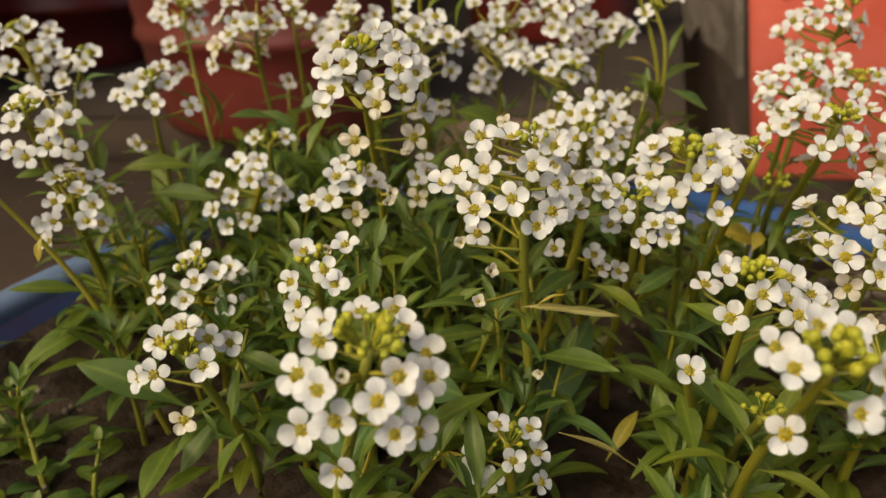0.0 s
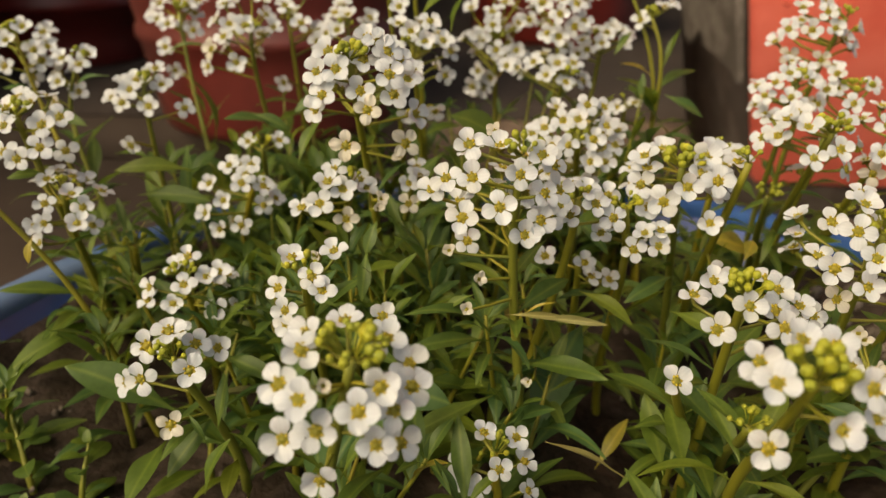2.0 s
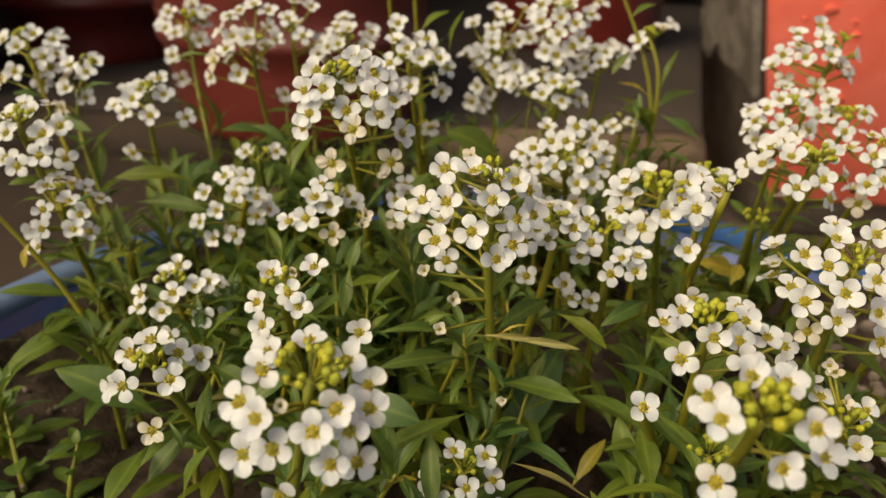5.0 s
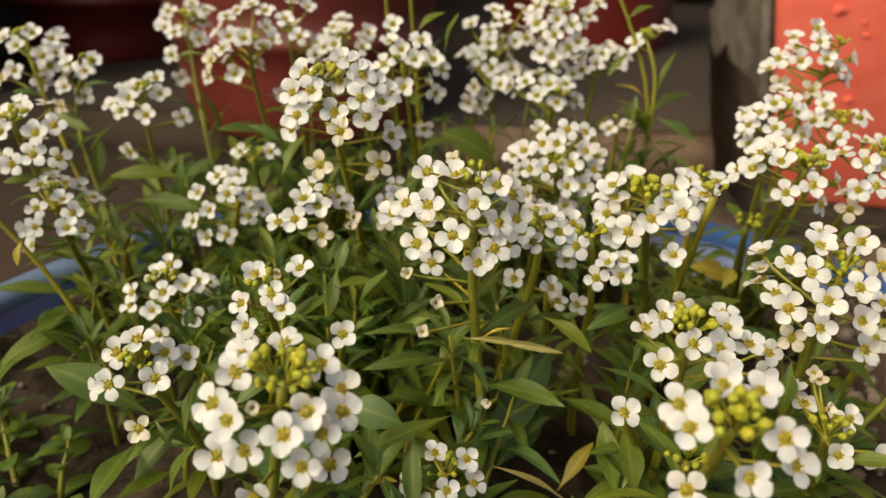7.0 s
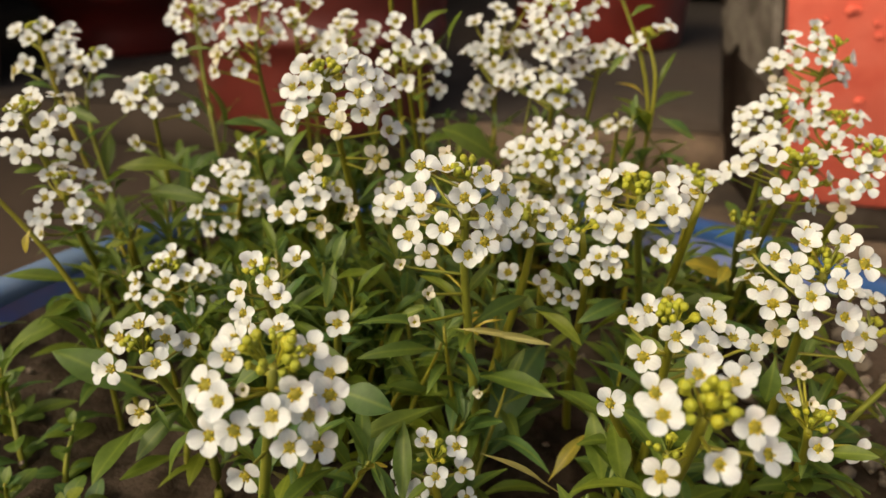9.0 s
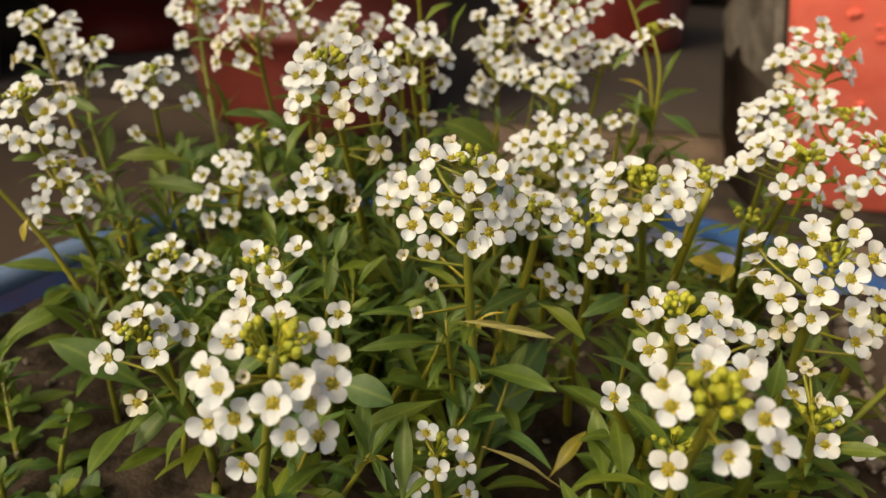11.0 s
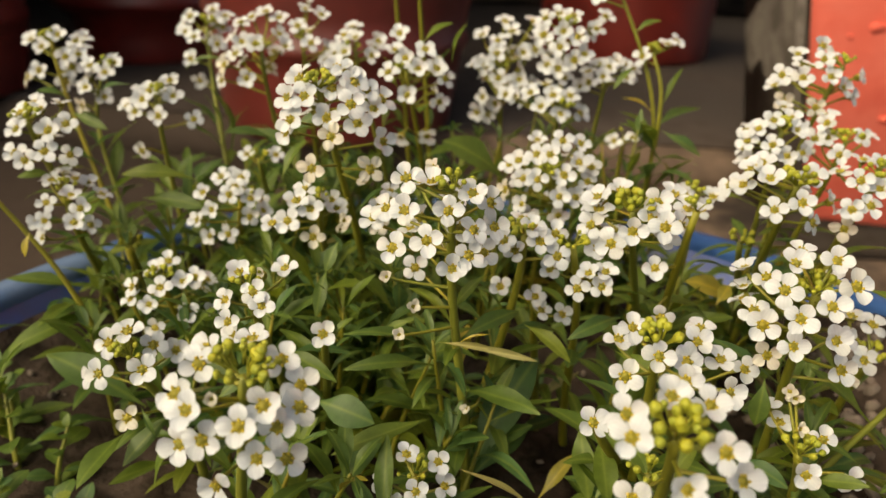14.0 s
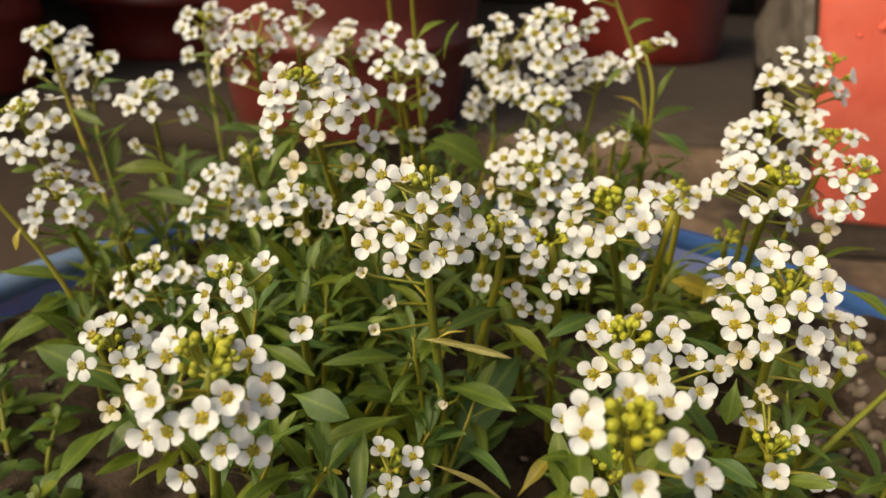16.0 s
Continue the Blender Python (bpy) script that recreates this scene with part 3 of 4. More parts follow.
ground()
back_wall()
orange_wall()
unseen_shade_roof()
shade_wall()
planter()
earth()
flower_pot((-0.160, 0.712, 0.005), 0.155, 0.30, PINK, "large red plastic flower pot on the paving, lit left side painted in", 2, 0.72)
flower_pot((0.182, 1.255, 0.005), 0.150, 0.30, RED, "dark red plastic flower pot on the paving", 0, 0.90)
flower_pot((-0.505, 1.00, 0.005), 0.142, 0.28, MAROON, "dark red plastic flower pot with raised bands", 2, 0.86, 0.056)
flower_pot((-0.600, 0.715, 0.005), 0.118, 0.28, MAROON, "dark red plastic flower pot beside the paving edge")

plant = stalk((-11.6, 76.0, 129.7), (-20, 89), 5.3, (2.9, -4.9, 10.0), 20, 0, [(-3, -4.2, 9.8, 45), (-5.2, -6.7, 6.8, 40), (-2.4, -9.8, 6.9, 85), (6.5, -7.8, 7.4, 42), (4.3, -10.4, 5.9, 5), (-0.7, -10.2, 3, 75), (6.7, -1.1, 9.5, 70), (1.2, 3.4, 9.3, 10, 50), (-1.4, -6.5, -7.5), (6, -10, 1, 5), (-5.3, -7.2, -0.6, 10), (9.5, -2.5, 6.9, 40), (9.9, -4.3, 5, 40), (8, -7.5, 4, 0), (8.5, -6.3, -1.8, 40), (-2.5, -2.2, 10.7)], [(0, -8, 7.6)], bud_size=1.05)
own_leaf(plant, (-7.9, 98.0, 115.8), (1.8, 92.0, 114.3), 1.68, 4)
own_leaf(plant, (-14.2, 90.0, 103.2), (-6.3, 90.0, 112.1), 1.22, 0)
plant = stalk((-21.1, 106.4, 130.0), (-21, 130), 4.8, (0.6, -3.2, 4.5), 6, 0, [(-3.6, -2.8, 0.7, 35), (2.4, -5.4, 4.2, 60), (4, -6.1, 2.1, 80), (-2, -6.3, -1.4, 20), (4.3, 5.6, 3.4, 20, 40), (-1.5, -1.4, 5.4), (-2.8, -2.9, -5.9)], [(2.9, -1.2, 5.6)])
own_leaf(plant, (-17.7, 108.0, 119.0), (-7.2, 100.0, 115.8), 1.15, 0)
own_leaf(plant, (-18.9, 108.0, 116.5), (-25.1, 100.0, 112.1), 1.29, 1)
plant = stalk((-8.6, 107.5, 123.2), (-18, 134), 5.6, None, 0, 0, [(0.5, -2.5, 1.6, 60)])
own_leaf(plant, (-6.8, 106.0, 123.4), (-2.4, 107.0, 126.5), 1.47, 2)
plant = stalk((-44.9, 106.9, 115.7), (-38, 113), 5.7, (1.7, -4.8, 2.9), 10, 0, [(-3.5, -2.3, 3, 10), (4.3, -1.1, 2.8, 70), (-3.2, -7.2, -0.3, 15), (4.8, -6.4, 1, 68), (6.9, 1.9, 0.1, 30), (1.1, -3.3, 6.5, 20, 45), (-8.1, -2.4, -4.4), (-0.5, -5.2, -11.2, 60, 0)])
own_leaf(plant, (-48.4, 105.0, 98.0), (-49.3, 90.0, 97.7), 1.30, 1)
own_leaf(plant, (-37.6, 102.0, 102.7), (-35.8, 106.0, 111.8), 1.07, 3)
own_leaf(plant, (-40.0, 98.0, 92.0), (-34.6, 100.0, 101.3), 1.49, 0)
own_leaf(plant, (-42.0, 101.0, 107.9), (-39.5, 98.0, 103.3), 0.98, 2)
own_leaf(plant, (-49.9, 115.0, 96.7), (-69.9, 110.0, 105.3), 1.16, 4)
own_leaf(plant, (-40.4, 110.0, 100.7), (-46.0, 100.0, 93.8), 1.34, 1)
plant = stalk((-51.1, 133.0, 113.1), (-56, 153), 4.6, (0.9, -4.4, 7.4), 6, 3, [(5.4, -3.5, 6.2, 20), (1.9, -7, 6, 20, 30), (0, -8.7, 2.8, 10), (7.3, -6.8, 0.7, 40), (9.5, -0.6, -2.2), (0.6, -8.6, -2.9), (1.1, -0.6, 9.1, 20, 35), (-7, -2.3, 2.8), (-7.6, -2.7, 0.1), (7.5, -2.3, 6.7), (-0.8, -3.1, 8)])
own_leaf(plant, (-41.8, 120.0, 106.9), (-30.1, 110.0, 104.1), 1.13, 0)
own_leaf(plant, (-41.7, 120.0, 112.3), (-43.4, 112.0, 109.6), 1.82, 1)
plant = stalk((-15.4, 139.2, 157.3), (-14, 173), 5.4, (0.1, -7.0, 5.9), 8, 5, [(3.2, -4.7, 8.2, 10, 30), (-2.2, -8.5, 3.3, 40), (1.9, -8.4, -0.6, 20), (3.4, -11, -3.4, 75), (2.4, -5.7, 4.6, 5), (-3.7, -6.4, 6, 10), (-5.8, -7.6, 2.6), (-4.7, -9.5, -1.1, 60), (-6.3, -7.7, -4.2), (7.5, -12, 3.2, 45), (10.3, -5.2, 0.9), (8.1, -8.9, -1, 30), (6.8, -6.1, 6), (8.8, -5.2, 4.5), (-0.8, -10, -10.3, 0), (9.8, -6, -11, 50), (11.5, -2.4, -6.2), (5, -5.2, 7.5)], [(8.9, -6, -13.6), (5.1, -9.6, -21), (4.5, -10.4, -22.7)])
own_leaf(plant, (-29.9, 150.0, 136.4), (-24.3, 155.0, 144.3), 1.34, 0)
own_leaf(plant, (-10.7, 128.0, 132.8), (-12.3, 124.0, 127.2), 1.82, 0)
plant = stalk((-21.8, 136.9, 134.0), (-21, 185), 5, (5.8, -3.5, 5.3), 3, 0, [(4.5, -5.4, -2.7, 0), (-0.2, -6.8, 1.1, 60), (4.1, -5.1, 3.4, 20), (-4.2, -4.7, -0.8), (1.2, -5, 4.7), (2.1, -1.9, 6.3), (7.7, 1.1, 1.5), (6.6, 1.7, 3)])
own_leaf(plant, (-12.5, 125.0, 127.9), (-13.0, 118.0, 120.5), 1.35, 0)
plant = stalk((-5.0, 144.2, 133.2), (-12, 199), 4.4, None, 2, 0, [(-0.4, -3.2, 2.2, 60), (-0.4, -3.3, -2.3, 50), (1.9, -1.3, 3.2), (1.1, 1.9, 4)])
plant = stalk((-47.3, 160.3, 125.9), (-57, 195), 4.6, (6.2, -6.1, 5.3), 3, 4, [(-4.8, -3.3, 3.2, 20), (4.4, -9.6, 5.7), (0.4, -10.8, 2.1, 25), (3.4, -9.7, -4.3), (0.7, -4.6, 8.1), (5.4, -4, 8), (8.3, -6.7, 4), (10.2, -4.2, -0), (-5.5, -6.5, -2.8), (-2.6, -6.4, -6.8), (8.3, -7.8, -0.1), (4.8, -6.7, 6.6)])
own_leaf(plant, (-61.9, 168.0, 114.6), (-61.6, 172.0, 132.9), 0.89, 3)
plant = stalk((-43.3, 174.3, 134.2), (-53, 211), 4.6, (0.5, -3.4, 0.3), 5, 0, [(-3.4, -1.3, 0.2), (4.2, -0.9, 0.5)])
own_leaf(plant, (-41.3, 180.0, 137.1), (-50.0, 170.0, 140.1), 1.32, 1)
own_leaf(plant, (-47.0, 180.0, 140.0), (-38.8, 178.0, 135.4), 1.41, 1)
plant = stalk((9.9, 111.0, 144.8), (18, 119), 5.3, (4.0, -5.3, 9.0), 10, 8, [(-4.1, -3.2, 9, 20), (0.3, -6.1, 9.5, 0, 45), (-3.6, -7.4, 5.1, 10), (3.3, -8.4, 6, 0), (6.8, -5.8, 8.2, 30), (0.4, -10.3, 1.5, 20), (4.4, -9.2, -3.5, 5), (-5.1, -9.6, -0.5, 80), (-7.6, -1.9, 3, 30), (-5.1, 9.3, -5.1, 40), (7.3, -7.2, 2.6), (6.9, -8, -1.4), (-3.7, 6.5, -11.6, 40, 5), (9.4, -0.7, 5), (10.4, -1.5, 1, 25), (9, -2, -3.5, 60), (4.8, -2, 0.6, 15), (-10, -1, 0.7, 50)], [(-0, -0.5, 10.4), (-7, -4.3, -8.5), (-2.3, -6.1, -12.8), (-4.1, -8.2, -17.3)])
own_leaf(plant, (10.6, 113.0, 116.6), (-1.7, 100.0, 125.0), 0.71, 2)
own_leaf(plant, (10.6, 115.0, 113.8), (-2.7, 103.0, 115.7), 0.78, 0)
own_leaf(plant, (11.2, 108.0, 106.7), (-3.1, 96.0, 103.3), 0.76, 1)
own_leaf(plant, (18.4, 115.0, 87.4), (34.5, 128.0, 106.7), 1.01, 4)
own_leaf(plant, (7.4, 110.0, 126.4), (2.6, 108.0, 122.7), 1.47, 2)
plant = stalk((29.1, 124.2, 137.3), (17, 130), 5, (-3.5, -4.4, 4.2), 9, 2, [(-7, -6.5, 2.8, 0), (-0.6, -5.9, 2.9, 10), (2.2, -2.3, 3.1, 0), (2.8, -5.9, 0.2, 30), (-2.1, -4.8, 4.9), (-4.8, -5.7, 0.5)], [(-11.2, -14.1, -29)])
own_leaf(plant, (12.4, 106.0, 124.8), (22.8, 104.0, 123.6), 0.50, 7)
own_leaf(plant, (16.7, 107.0, 123.6), (28.4, 102.0, 123.5), 0.49, 7)
own_leaf(plant, (15.5, 107.0, 124.2), (20.7, 105.0, 126.7), 0.53, 6)
own_leaf(plant, (19.9, 115.0, 134.7), (15.3, 112.0, 128.1), 1.22, 0)
own_leaf(plant, (27.1, 118.0, 123.0), (34.0, 110.0, 118.7), 1.39, 2)
plant = stalk((39.9, 123.3, 130.9), (41, 148), 4.8, (-5.2, -1.7, 8.3), 7, 2, [(-3.8, -5.3, 0.7, 20), (0.5, -5.5, 1.5, 50), (-2, -4.9, 3.6), (1, -4.1, 3.8), (-8.6, 0.3, 1.4, 42), (-5.8, 0.8, 2.3)])
plant = stalk((28.8, 128.7, 122.8), (34, 152), 4.4, None, 0, 0, [(0.2, -4.1, 2.8), (-6.7, 0.6, 1.9, 40), (6, -0.9, -2.4), (1.5, -4.4, -0)])
plant = stalk((32.0, 158.6, 139.8), (41, 205), 4.84, (-1.3, -7.5, 3.0), 8, 6, [(-4.5, -5, 5.9, 10), (-4, -11.2, 2.2, 10), (-7, -8.1, 1.1), (1, -10.5, -1.6, 0), (1.7, -9.1, 3), (-10.2, 0.2, 1.5), (1, -2.4, 8.7, 30), (5.1, -0.2, 7.6), (4.8, -5.7, 4.9, 15), (7.7, -3.3, 3.3), (7.1, -5.8, 0.7), (-6.6, -4.9, -6), (-5.1, -4.3, -8.8, 20), (1.5, -7, -7.1), (-10.5, -2.2, -3.8), (-1.6, -6.8, 6.6), (-8.3, -4.7, 4), (4.7, -8.2, -2.3)])
own_leaf(plant, (28.0, 140.0, 129.5), (33.8, 132.0, 123.2), 1.38, 0)
plant = stalk((46.4, 132.4, 139.6), (58, 159), 5.4, (-1.0, -6.2, 5.8), 13, 4, [(-7.3, -5.8, 4.2, 10, 45), (-1.7, -12.3, 3.2, 5), (4.2, -10.3, 3.6, 0), (3, -6.2, 6.8, 30), (-6.7, -8.4, -2.1, 20), (-2.8, 0.9, 6, 20, 50), (-8.4, -7.2, 1.8), (-4.7, -9.9, -0.5), (8.9, -1.9, 0.9), (7.1, 0.7, 6), (-7.5, -4.5, 6.2), (5.5, -6.8, -0.1), (2, -7.9, 4.1)])
own_leaf(plant, (46.3, 125.0, 122.6), (37.5, 115.0, 120.6), 1.17, 0)
own_leaf(plant, (45.0, 120.0, 117.9), (51.3, 110.0, 117.5), 1.11, 1)
plant = stalk((52.1, 121.2, 139.3), (64, 165), 5.2, (3.4, 0.6, 8.5), 4, 0, [(-2.5, -1.6, -3.1, 10), (2.5, 3.2, 6.7), (-0.5, -3.6, -11.8, 20)])
plant = stalk((73.6, 112.3, 133.6), (77, 124), 5.35, (-2.3, -7.9, 8.3), 12, 4, [(-6.3, -7.2, 12, 60, 30), (-0.5, -7.4, 13.1, 85), (-8.6, -3.5, 7.5, 10), (-8, -10.1, 8.7, 80), (-2.3, -13.8, 8.4, 15), (-9.2, -3.2, 1.1, 30, 40), (-9.6, -9.2, 1.9, 63), (-5.9, -13, 5.5, 55), (-5.6, -12.4, 0.3, 10), (0.2, -12.4, 2, 20), (1.6, -10.9, 10.7, 20), (-7.4, -8.3, -4.1, 30), (-3, -0.3, 11.2, 30, 50), (9.1, 2.2, -5.4, 30), (3.5, -10.1, -4.5, 20)], [(8.7, -4.4, -10.2)], bud_size=0.95)
own_leaf(plant, (65.2, 100.0, 127.5), (64.8, 98.0, 120.1), 1.68, 1)
own_leaf(plant, (61.6, 95.0, 115.5), (66.9, 88.0, 115.2), 1.27, 4)
own_leaf(plant, (88.5, 125.0, 133.2), (92.4, 115.0, 132.2), 1.29, 0)
plant = stalk((47.7, 98.6, 133.3), (49, 113), 5.25, (-1.5, -5.5, 3.5), 10, 0, [(-6.1, -8.3, -1.5, 70), (-1.6, -7.4, 1.9, 85), (-4.7, -0.8, 2.5, 10, 25), (-5.8, 3, -2.1, 10, 45), (5.1, -1.3, 1.4, 45), (8.4, 9, -2.2, 20, 50), (1.3, -12.5, 1.5, 10), (10.5, -4.2, -5.2, 10), (15.8, 6.2, -7.4, 80, 10), (9.4, -0.5, -2, 30, 40), (2.8, -6, 0.4)], bud_size=1.05)
plant = stalk((39.1, 96.1, 118.5), (55, 123), 5.4, None, 0, 0, [(-0.4, -1.6, 1.2, 42)])
own_leaf(plant, (41.5, 100.0, 95.6), (38.6, 108.0, 106.8), 1.47, 3)
own_leaf(plant, (44.3, 98.0, 97.8), (42.0, 106.0, 106.7), 1.52, 1)
plant = stalk((46.1, 73.3, 134.8), (54, 101), 5.35, (-2.6, -6.3, 5.7), 13, 0, [(-7.6, -7.4, 5, 70), (2.4, -8.2, 5, 10), (-1.8, -11.3, 2, 45), (-5.9, -6, -5.2, 45), (-2.5, -1.3, 6.7, 40, 30), (-7.6, -2.7, 4.6, 30), (2.6, 0.2, 5, 20, 30), (6.5, -4.5, -1.9)], bud_size=1.2)
plant = stalk((92.0, 127.0, 118.0), (97, 139), 5.1, (1.5, -3.0, 2.0), 6, 0, [(-0.5, -4.2, 1.1, 20), (1.3, 0, 6.6, 40, 40), (-2.2, 1.5, 7.2, 30, 50)], leaves=6)
plant = stalk((75.4, 99.8, 115.4), (83, 115), 4.9, (-4.4, -5.0, 3.0), 7, 0, [(-0.1, -2.3, 3.4, 85), (-5.5, -10.9, 3.1, 45), (-5.7, 1.1, 3.3, 20, 45), (-7.8, 2.2, 5.4), (4.5, -4.7, -1.9, 70, -20)], [(-5, -4.1, 6.3), (-4.4, 3.6, 8), (-3.4, 3.1, 7)], bud_size=1.15)
own_leaf(plant, (70.8, 90.0, 116.4), (76.7, 85.0, 119.6), 1.18, 1)
plant = stalk((10.4, 95.1, 103.1), (13, 91), 4.5, (0.1, -3.1, 4.8), 9, 0, [(-5.3, -2, 0.8, 50), (0.8, -5.6, 2.9, 40), (-1.6, -1.2, 6.5), (3.8, -0.5, 5.2, 45), (5.1, -2.3, 1.6), (-2.3, -4.1, -2.5), (-4.5, -2.9, -1.6), (6.1, -2, -4.8)])
own_leaf(plant, (33.3, 115.0, 83.3), (42.4, 120.0, 90.1), 1.0, 6)
own_leaf(plant, (32.0, 92.0, 102.4), (18.9, 88.0, 110.2), 0.44, 7)
plant = stalk((-114.7, 202.8, 151.7), (-85, 185), 5.21, (2.3, -5.4, 5.3), 6, 4, [(0.7, -7.5, 3, 10), (-0.2, -9.3, -3.3), (2.8, -3, -7.6), (4.3, -4.9, 6.1), (8.9, -4.1, 4.6), (-7.2, -0.4, 3.5), (8, -8.7, 0.8), (10.2, -5.9, 1.1), (-8.1, -3.5, -6.8), (8.9, -7.7, -2.1), (8.9, -1.2, -3.4)], via=(-107.8, 195.0, 135.3))
own_leaf(plant, (-108.9, 195.0, 140.5), (-115.3, 190.0, 142.1), 1.80, 2)
own_leaf(plant, (-105.1, 190.0, 137.5), (-94.3, 185.0, 133.6), 1.03, 1)
plant = stalk((-100.8, 200.1, 147.4), (-84, 187), 5.2, (4.5, -4.4, 3.3), 4, 3, [(0.9, -5.5, 2.9), (5.6, -6.5, 1.5), (6.8, -3.4, 3.5), (-1.1, -6, -3.3), (2.2, -2.9, -6.5), (-4, -4.4, -9)], via=(-101.1, 196.0, 128.0))
own_leaf(plant, (-96.2, 190.0, 133.4), (-99.4, 186.0, 139.1), 2.40, 2)
own_leaf(plant, (-86.1, 190.0, 146.8), (-95.7, 188.0, 142.2), 0.83, 2)
plant = stalk((-86.7, 149.6, 142.4), (-92, 177), 5.04, (1.0, -4.9, 6.5), 8, 3, [(3.9, -3.4, 7.8, 10), (7.5, -7.4, 4.3, 10), (7.1, -9.4, 0.1, 40), (9.4, -4.1, -2.1, 30), (-1.1, -5.9, 3.6), (-1.4, -7.5, -1.5), (9.3, -3.7, 4.8), (1.4, -8.5, -2.6), (-1.6, -2.7, 6.4)])
own_leaf(plant, (-79.9, 150.0, 97.7), (-82.0, 130.0, 103.5), 1.06, 1)
own_leaf(plant, (-83.4, 148.0, 133.9), (-88.6, 142.0, 134.5), 1.81, 0)
plant = stalk((-81.7, 144.4, 127.5), (-89, 172), 4.4, (4.5, -3.7, 6.7), 5, 3, [(1.7, -6.4, 3.8, 30), (0.5, -1.5, 7.3), (4.6, 0.7, 7.1), (6.7, -4.8, 5.3), (8.7, -5, 2.5), (-1.2, -6.5, -1), (1.3, -7.5, -0.1), (-3.1, -3.2, -6.6), (7.6, -6.5, -0.5), (7.7, -1.2, -3.2), (9.7, 2, 3.3), (6.1, 2.8, 5.5)])
own_leaf(plant, (-82.4, 150.0, 103.6), (-96.2, 140.0, 107.5), 0.96, 1)
own_leaf(plant, (-75.5, 145.0, 100.1), (-86.8, 125.0, 96.9), 0.95, 4)
plant = stalk((-76.0, 182.4, 142.5), (-76, 193), 4.94, (3.4, -4.2, 5.9), 6, 2, [(1.4, -7.5, 4.1, 30), (6.9, -1.6, 4.1, 20), (5.6, -8, 0.2, 10), (4, 3.4, 6.9), (-4.7, -4.3, 1.2), (-1.8, -5, -10.5), (11.4, -0.4, -2.1), (-1.3, -6.9, 0.7), (2, -4.5, 5.6)])
own_leaf(plant, (-59.2, 168.0, 128.3), (-73.7, 158.0, 129.1), 1.24, 0)
own_leaf(plant, (-72.7, 165.0, 123.1), (-55.8, 158.0, 121.2), 0.84, 4)
plant = stalk((-82.1, 230.4, 152.5), (-63, 205), 5.4, (4.0, -4.3, 7.4), 7, 6, [(0, -9, -3.5), (0.5, -5.1, -11), (-4.4, 3.3, 7.6), (1.3, -7.9, 3.1), (5.3, -0.7, 7), (8.2, -7.1, 1.2), (-2.6, -5.4, 4), (2.6, 4.8, 10), (7.2, 4.2, 8.2)])
own_leaf(plant, (-69.7, 215.0, 119.4), (-74.2, 214.0, 141.8), 0.99, 2)
own_leaf(plant, (-78.1, 205.0, 140.1), (-70.3, 210.0, 126.4), 1.21, 2)
own_leaf(plant, (-68.4, 210.0, 130.6), (-70.9, 205.0, 141.1), 1.35, 3)
own_leaf(plant, (-78.6, 210.0, 148.1), (-66.5, 205.0, 150.4), 0.73, 2)
plant = stalk((-54.9, 201.5, 155.9), (-43, 216), 5.4, (5.7, -6.3, 3.0), 5, 7, [(-0.2, 4.1, 8.8), (0.7, -7.5, 3.7), (4.6, -7.6, 3.4), (7.9, 2.6, 4.7), (9.9, 1.2, 1.7), (-0.7, -8.8, 0.6), (-4.7, -6.7, -2.9), (1.7, -8.2, -6), (-7.1, -4, -7.9), (3.6, 5, 10.3), (7.6, 4.6, 9), (-2.3, 0.6, 7.6)])
own_leaf(plant, (-34.9, 170.0, 126.9), (-41.9, 160.0, 119.9), 1.25, 1)
own_leaf(plant, (-28.7, 190.0, 142.6), (-36.2, 185.0, 137.9), 1.72, 0)
plant = stalk((-42.0, 209.9, 157.3), (-38, 218), 5.2, None, 3, 5, [(0.1, -3.9, 5.6), (4.7, -7.3, 1.6), (-0.1, 4.3, 9.2), (-1.2, -6.8, -14.4), (4.8, 3.9, 7.9), (0.5, 5.7, 12.2)])
plant = stalk((-5.5, 188.1, 156.9), (-4, 226), 5.2, (-0.7, -7.8, 0.4), 6, 5, [(2.5, -9, 1.2, 20), (-0.4, -8, -5.8, 40), (-4.1, -5.1, 4.6), (-5.3, -7.4, -0.5), (3.6, -5.1, 5.3), (6.8, -6.4, 0.9), (7.3, -3.4, -8), (-4.4, 3.3, 7.6), (-1, -7.9, 3.4, 20), (8.6, -1.9, -2.4), (4.9, -7.3, -16.1), (-1.7, -7.8, -16.5)])
own_leaf(plant, (2.1, 165.0, 134.9), (-6.3, 155.0, 126.8), 1.09, 1)
own_leaf(plant, (3.3, 200.0, 156.6), (6.7, 200.0, 166.6), 1.09, 1)
plant = stalk((-26.0, 209.3, 157.3), (-14, 225), 5.2, (1.2, -5.6, 1.2), 5, 5, [(-2.2, -4, 3.9), (-4.6, -5, -1.4), (-1.4, -7.1, -0.2), (5.8, -5.2, -1), (6.7, -0.4, 2.2), (-7.7, -2.2, -3.9), (1.5, -5.4, 3.5)])
plant = stalk((33.5, 211.5, 162.1), (35, 224), 5.4, (0.2, -6.2, 5.7), 5, 9, [(-1, -10.2, -5.8, 10), (-0.6, -8.8, 3.8, 10), (-1.1, -10.9, 0.1), (-5.7, -8.4, 2.6), (-3.9, -9.6, -5.1), (3.4, -8.5, 2.4), (5.7, -8.1, -2), (1.9, -3.6, 7.2), (-5.5, -3.8, 6.4), (11.3, 3.7, 6.8), (9.1, 1.8, 3.6), (3.1, -9.9, -3.3), (-2, -3.6, 7.6)])
